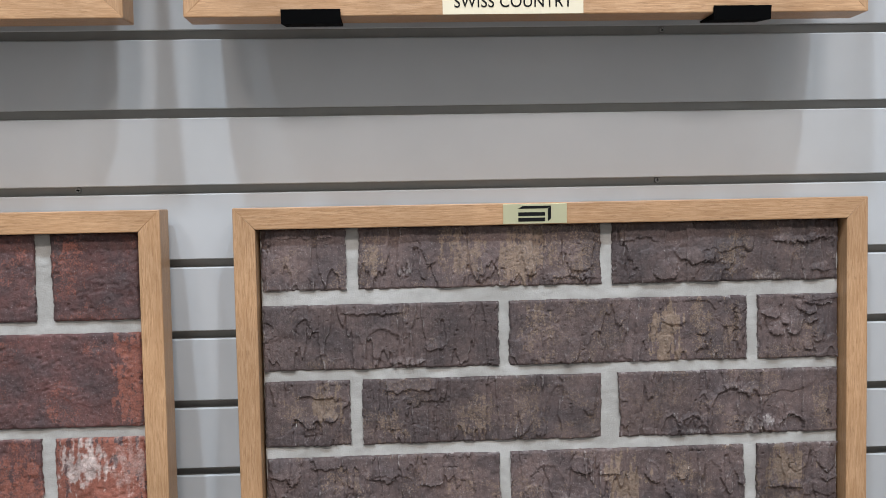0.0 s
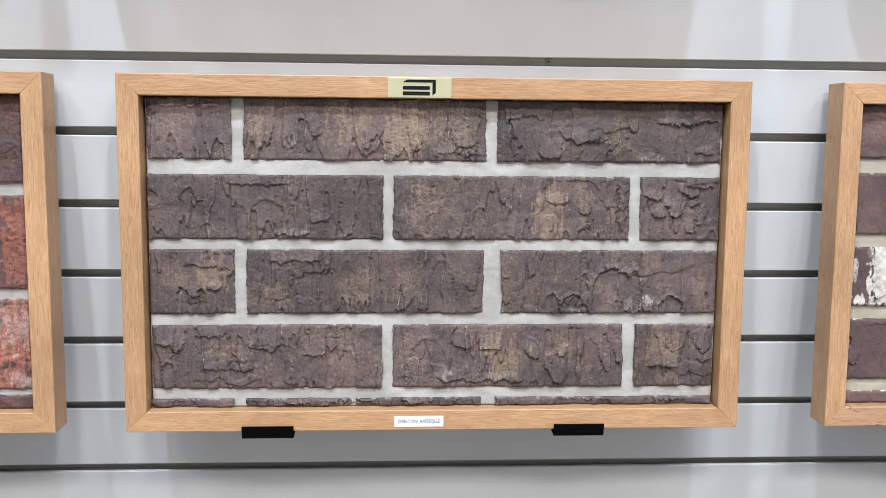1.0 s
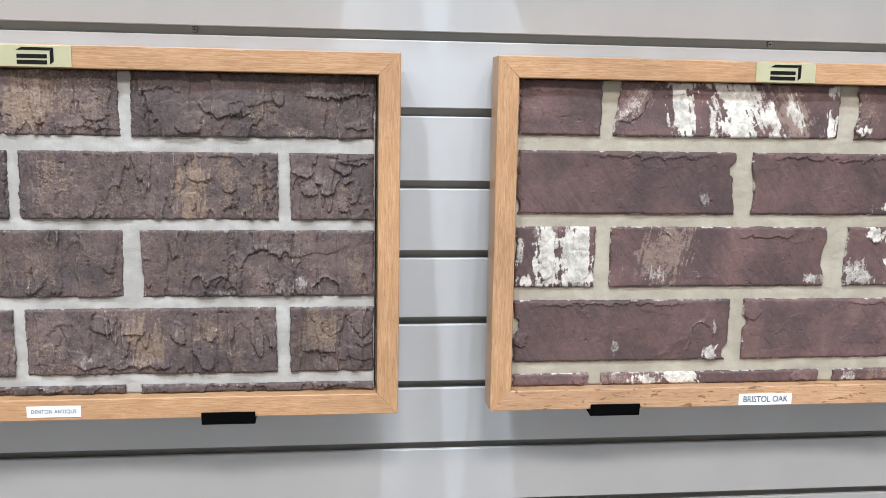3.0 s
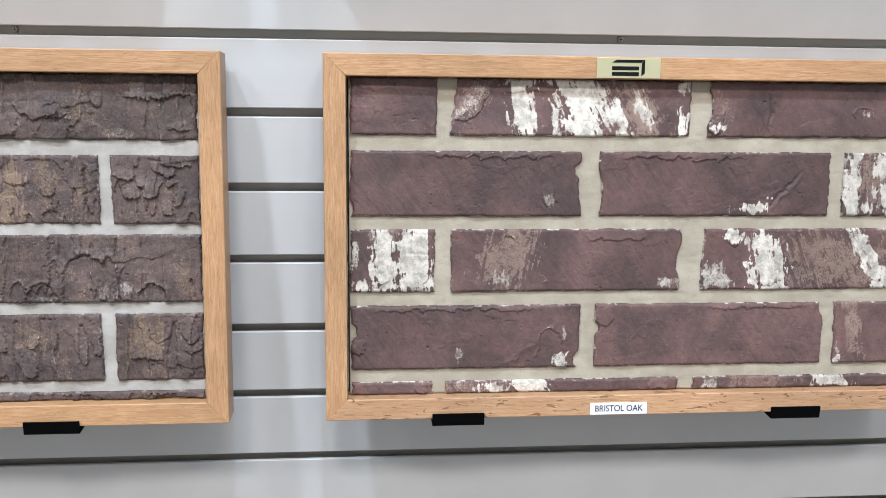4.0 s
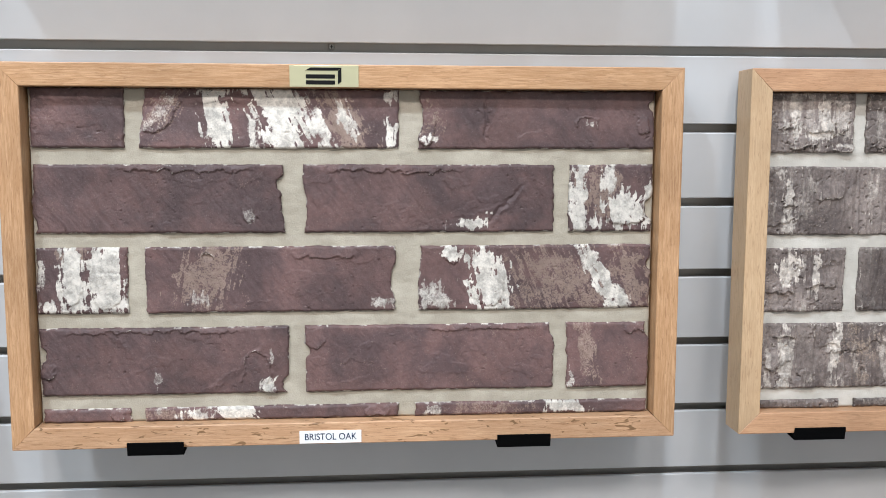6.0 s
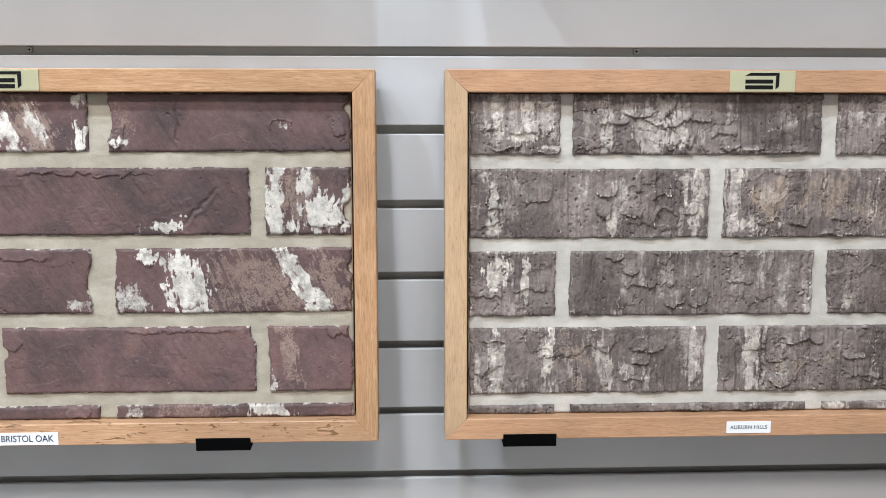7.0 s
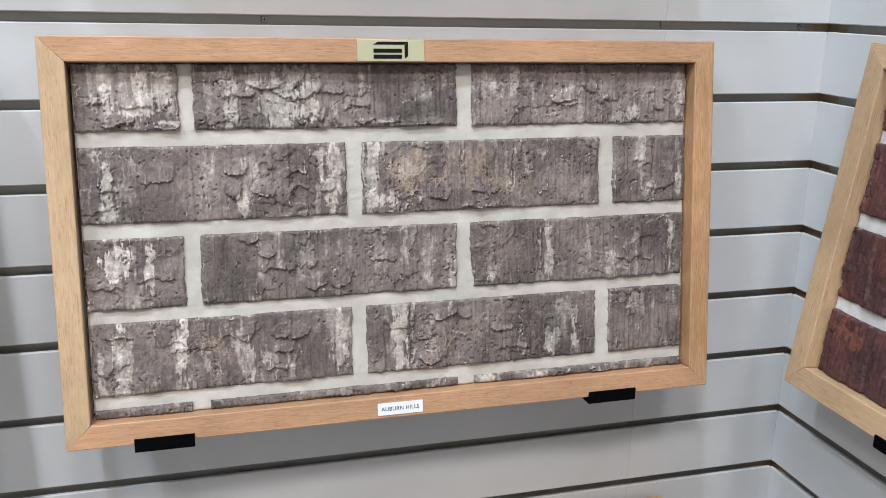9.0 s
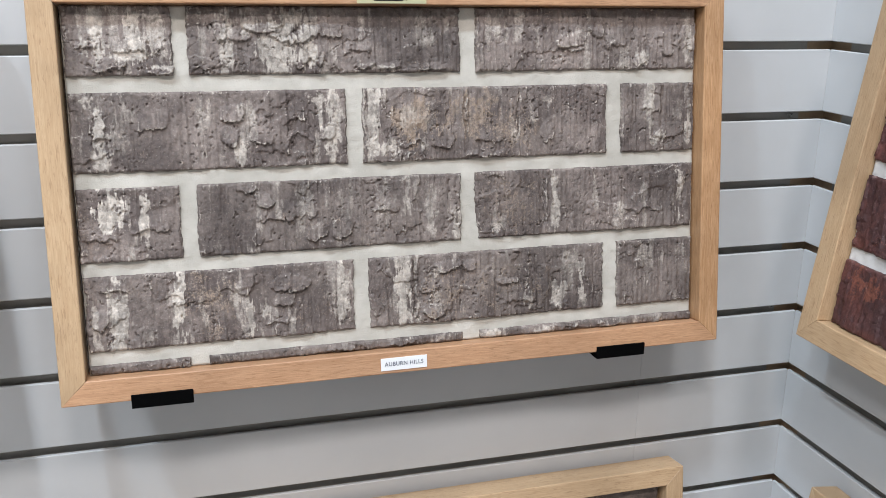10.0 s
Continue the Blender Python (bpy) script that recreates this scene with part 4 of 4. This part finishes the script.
marks[2, 1] = (("flap", .18, .92, .04, .06, 0, 1.9), ("flap", .24, .75, .035, .12, -.3, 2.3), ("ledge", .3, .45, .1, .25, .1, 1.5), ("flap", .41, .6, .025, .12, 0, 1.4), ("flap", .43, .25, .04, .12, .3, 1.8), ("flap", .53, .3, .04, .15, .4, 1.9), ("ledge", .7, .5, .05, .15, .1, 1.4))
marks[2, 2] = (("ledge", .75, .3, .1, .15, .1, 1.3), ("slit", .3, .5, .005, .4, 0, 1.2), ("chip_start", 0, .1, 0, .1, 0, 2.5))
marks[3, 0] = (("flap", .05, .45, .03, .15, 0, 2.0), ("ledge", .1, .8, .06, .15, 0, 1.5), ("flap", .75, .72, .075, .12, -.2, 2.3), ("ledge", .72, .45, .04, .2, .3, 1.6), ("ledge", .7, .2, .05, .2, .2, 1.3), ("flap", .58, .75, .03, .15, .2, 1.5))
marks[3, 1] = (("flap", .32, .83, .06, .08, .2, 2.6), ("flap", .41, .8, .03, .08, 0, 2.1), ("flap", .24, .55, .04, .1, .2, 1.5), ("flap", .57, .55, .05, .05, 0, 2.0), ("flap", .25, .18, .045, .1, -.4, 2.3), ("ledge", .62, .2, .08, .25, -.2, 1.4), ("slit", .18, .5, .004, .45, 0, 1.2))
marks[4, 1] = (("flap", .5, .5, .06, .3, .4, 1.8), ("flap", .75, .5, .06, .3, .2, 1.8))
marks[4, 2] = (("flap", .4, .6, .06, .3, .4, 2.0), ("flap", .6, .5, .06, .3, .4, 1.8))
spots[0, 0] = ((.3, .62, .09, .55, 0, .95), (.16, .6, .03, .4, 0, .7), (.65, .6, .09, .45, 0, .9), (.85, .6, .12, .5, 0, .7), (.6, .3, .25, .08, 0, 1.1), (.3, .3, .05, .1, 0, .9), (.88, .1, .12, .05, 0, 1.0))
spots[0, 1] = ((.13, .45, .035, .6, 0, .9), (.22, .75, .05, .25, 0, .8), (.31, .35, .075, .5, 0, 1.25), (.42, .45, .04, .5, 0, .9), (.36, .8, .06, .15, 0, .8), (.7, .1, .07, .06, 0, .8), (.05, .5, .02, .5, 0, .6))
spots[0, 2] = ((.1, .7, .03, .3, 0, .6), (.75, .18, .03, .15, 0, .8), (.97, .45, .03, .5, 0, .7))
spots[1, 0] = ((.10, .4, .03, .55, 0, 1.0), (.07, .9, .03, .1, 0, .9), (.6, .14, .03, .2, 0, .85), (.94, .5, .045, .55, 0, .9), (.9, .85, .05, .12, 0, .7), (.17, .5, .03, .4, 0, .5))
spots[1, 1] = ((.035, .45, .035, .8, 0, 1.0), (.1, .2, .06, .12, 0, .7), (.18, .7, .04, .25, 0, .6), (.26, .65, .03, .3, 0, .45), (.75, .75, .03, .2, 0, .5))
spots[1, 2] = ((.38, .6, .08, .5, 0, .8), (.5, .2, .2, .1, .3, .85), (.92, .4, .05, .4, 0, .8), (.75, .55, .1, .1, -.3, .6))
spots[2, 0] = ((.30, .68, .15, .28, 0, 1.2), (.65, .55, .05, .45, 0, 1.0), (.5, .75, .04, .3, 0, .5))
spots[2, 1] = ((.78, .65, .02, .35, 0, .7), (.68, .6, .05, .3, 0, .5), (.88, .5, .03, .45, 0, .7), (.98, .2, .02, .25, 0, .8))
spots[2, 2] = ((.35, .55, .025, .55, 0, .85), (.53, .5, .02, .4, 0, .6), (.93, .6, .03, .45, 0, .8), (.1, .25, .05, .2, 0, .6))
spots[3, 0] = ((.11, .38, .045, .6, 0, 1.15), (.34, .6, .03, .5, 0, 1.05), (.59, .28, .02, .35, 0, 1.15), (.65, .4, .02, .2, 0, .8), (.95, .45, .035, .6, 0, .95), (.03, .3, .02, .5, 0, .7), (.22, .15, .05, .15, 0, .6))
spots[3, 1] = ((.13, .5, .045, 1.0, 0, 1.05), (.19, .4, .015, .8, 0, .7), (.80, .25, .04, .25, 0, .9), (.9, .5, .025, .6, 0, .95), (.85, .75, .06, .3, 0, .7), (.28, .3, .03, .2, 0, .6), (.66, .25, .03, .15, 0, .7))
spots[3, 2] = ((.35, .8, .1, .15, 0, .6), (.4, .4, .06, .3, 0, .5), (.85, .8, .08, .15, 0, .6))
spots[4, 1] = ((.1, .5, .06, .5, 0, .5), (.9, .5, .05, .5, 0, .6))
spots[4, 2] = ((.06, .5, .05, .6, 0, 1.1), (.3, .5, .06, .5, 0, .7), (.85, .5, .04, .5, 0, .6))
tints[1, 1] = ((.2, .6, .1, .4, 0, 1.0), (.45, .6, .14, .4, 0, .8), (.6, .4, .15, .4, 0, .6))
tints[2, 2] = ((.15, .5, .12, .5, 0, .6),)
tints[3, 0] = ((.45, .5, .1, .5, 0, .6),)
tints[3, 1] = ((.3, .4, .12, .4, 0, .6), (.55, .5, .2, .5, 0, .5))
board_c = sample_board(
    north(1.3715), 0.638, "oak-framed board of grey-brown bricks with whitish streaks and pale mortar",
    courses(((0.279, 0.36), (0.198, 0.2655), (0.121, 0.185), (0.0425, 0.109), (0.0, 0.0305)),
            (((0.1115, 0.1245), (0.368, 0.383)), ((0.259, 0.274), (0.5175, 0.533)), ((0.109, 0.1235), (0.3655, 0.381)),
             ((0.260, 0.2745), (0.514, 0.529)), ((0.110, 0.125), (0.365, 0.3825)))),
    GREY_CLAY, MORTAR_PALE, "bark", 0.7, 3300, (OAK_DARK, OAK_DARK, OAK_YELLOW, OAK), step=0.0008, proud=1.0, streak=0.6, ridge_glint=0.8, cloud=0.3, marks=marks, tints=tints, spots=spots, plate=(0.270, 0.063))
name_label(board_c, 0.280, 0.0445, 0.0035, 0.0155, "AUBURN HILLS", 0.0056, PAPER, BLUE_INK, 1.1)

# board of larger red bricks
board_d = sample_board(
    north(-0.124 - 0.634), 0.634, "oak-framed board of larger red and dark bricks with whitish patches",
    courses(((0.2515, 0.36), (0.1455, 0.239), (0.042, 0.135), (0.0, 0.036)),
            (((0.215, 0.229), (0.508, 0.5245)), ((0.06, 0.074), (0.36, 0.374)), ((0.214, 0.228), (0.507, 0.5205)), ((0.06, 0.074), (0.36, 0.374)))),
    RED_CLAY, MORTAR_GREY, "pitted", 0.8, 4400, proud=0.6, cloud=0.5,
    spots={(2, 2): ((0.3, 0.72, 0.28, 0.3, 0, 1.0), (0.8, 0.7, 0.25, 0.3, 0, 0.5), (0.9, 0.1, 0.2, 0.12, 0, 0.6))},
    tints={(2, 2): ((0.5, 0.5, 0.9, 0.9, 0, 1.3),), (1, 2): ((1.0, 0.5, 0.15, 0.8, 0, 0.9),), (2, 0): ((0.5, 0.5, 0.9, 0.9, 0, 1.3),), (2, 1): ((0.85, 0.4, 0.3, 0.6, 0, 0.8),), (0, 2): ((0.2, 0.7, 0.2, 0.4, 0, 0.7),)},
    plate=(0.27, 0.063))

# board of maroon bricks on the wall that meets the long one
board_e = sample_board(
    pose(CORNER + FRONT + 0.010, -0.108, BOTTOM + 0.004, -LEAN, 0, -90), 0.634, "pale oak-framed board of maroon bricks with white mortar",
    courses(((0.277, 0.36), (0.194, 0.265), (0.106, 0.179), (0.0, 0.093)),
            (((0.13, 0.142), (0.385, 0.397)), ((0.25, 0.262), (0.505, 0.517)), ((0.14, 0.152), (0.39, 0.402)), ((0.255, 0.267), (0.51, 0.522)))),
    MAROON_CLAY, MORTAR_WHITE, "fold", 1.1, 5500, (OAK_YELLOW,) * 4, proud=0.5, cloud=0.35, ridge_glint=0.4, rail=0.025, deep=0.030,
    tints={(3, 0): ((0.15, 0.75, 0.1, 0.2, 0, 0.9), (0.1, 0.8, 0.03, 0.5, 0, 0.7)), (2, 0): ((0.95, 0.3, 0.1, 0.3, 0, 0.8),)}, plate=(0.27, 0.063))

# boards of the row above, seen from below or by their shade
UPPER = 1.618
PLAIN_ROWS = courses(((0.28, 0.36), (0.20, 0.268), (0.12, 0.188), (0.04, 0.108), (0.0, 0.028)),
                     (((0.11, 0.122), (0.36, 0.372)), ((0.25, 0.262), (0.50, 0.512)), ((0.11, 0.122), (0.36, 0.372)), ((0.25, 0.262), (0.50, 0.512)), ((0.11, 0.122), (0.36, 0.372))))
upper_boards = []
for x0, x1, clay, seed in ((-0.765, -0.130, RED_CLAY, 6100), (-0.078, 0.537, BROWN_CLAY, 6200), (0.640, 1.280, PLUM_CLAY, 6300), (1.385, 1.945, GREY_CLAY, 6400)):
    upper_boards.append(sample_board(north(x0, UPPER), x1 - x0, "oak-framed brick board hung in the upper row", PLAIN_ROWS, clay, MORTAR_GREY, "pitted", 0.8, seed, step=0.004))
name_label(upper_boards[1], 0.228, 0.126, 0.0004, 0.0212, "SWISS COUNTRY", 0.0148, CREAM, INK, 1.05)

# boards of the row below
LOWER = BOTTOM - 7 * P
lower_board = sample_board(north(2.018 - 0.640, LOWER), 0.640, "yellowish oak-framed brick board hung in the lower row", PLAIN_ROWS, GREY_CLAY, MORTAR_PALE, "smooth", 0.8, 7100, (OAK_YELLOW,) * 4, cloud=0.5, step=0.003)
lower_east = sample_board(pose(CORNER + FRONT, -0.118, LOWER, -LEAN, 0, -90), 0.634, "yellowish oak-framed brick board hung low beside the corner", PLAIN_ROWS, MAROON_CLAY, MORTAR_GREY, "pitted", 0.8, 7200, (OAK_YELLOW,) * 4, step=0.003)

# holders
for x in (0.088, 0.4085, 0.8035, 1.1555, 1.455, 1.898, -0.60, -0.29):
    add_bracket(pose(x, FRONT, BOTTOM))
for x in (0.0335, 0.420, -0.60, -0.29, 0.80, 1.12, 1.50, 1.80):
    add_bracket(pose(x, FRONT, UPPER))
for x in (1.50, 1.88):
    add_bracket(pose(x, FRONT, LOWER))
for y in (-0.274, -0.60):
    add_bracket(pose(CORNER + FRONT + 0.010, y, BOTTOM + 0.003, 0, 0, -90))
    add_bracket(pose(CORNER + FRONT, y, LOWER, 0, 0, -90))
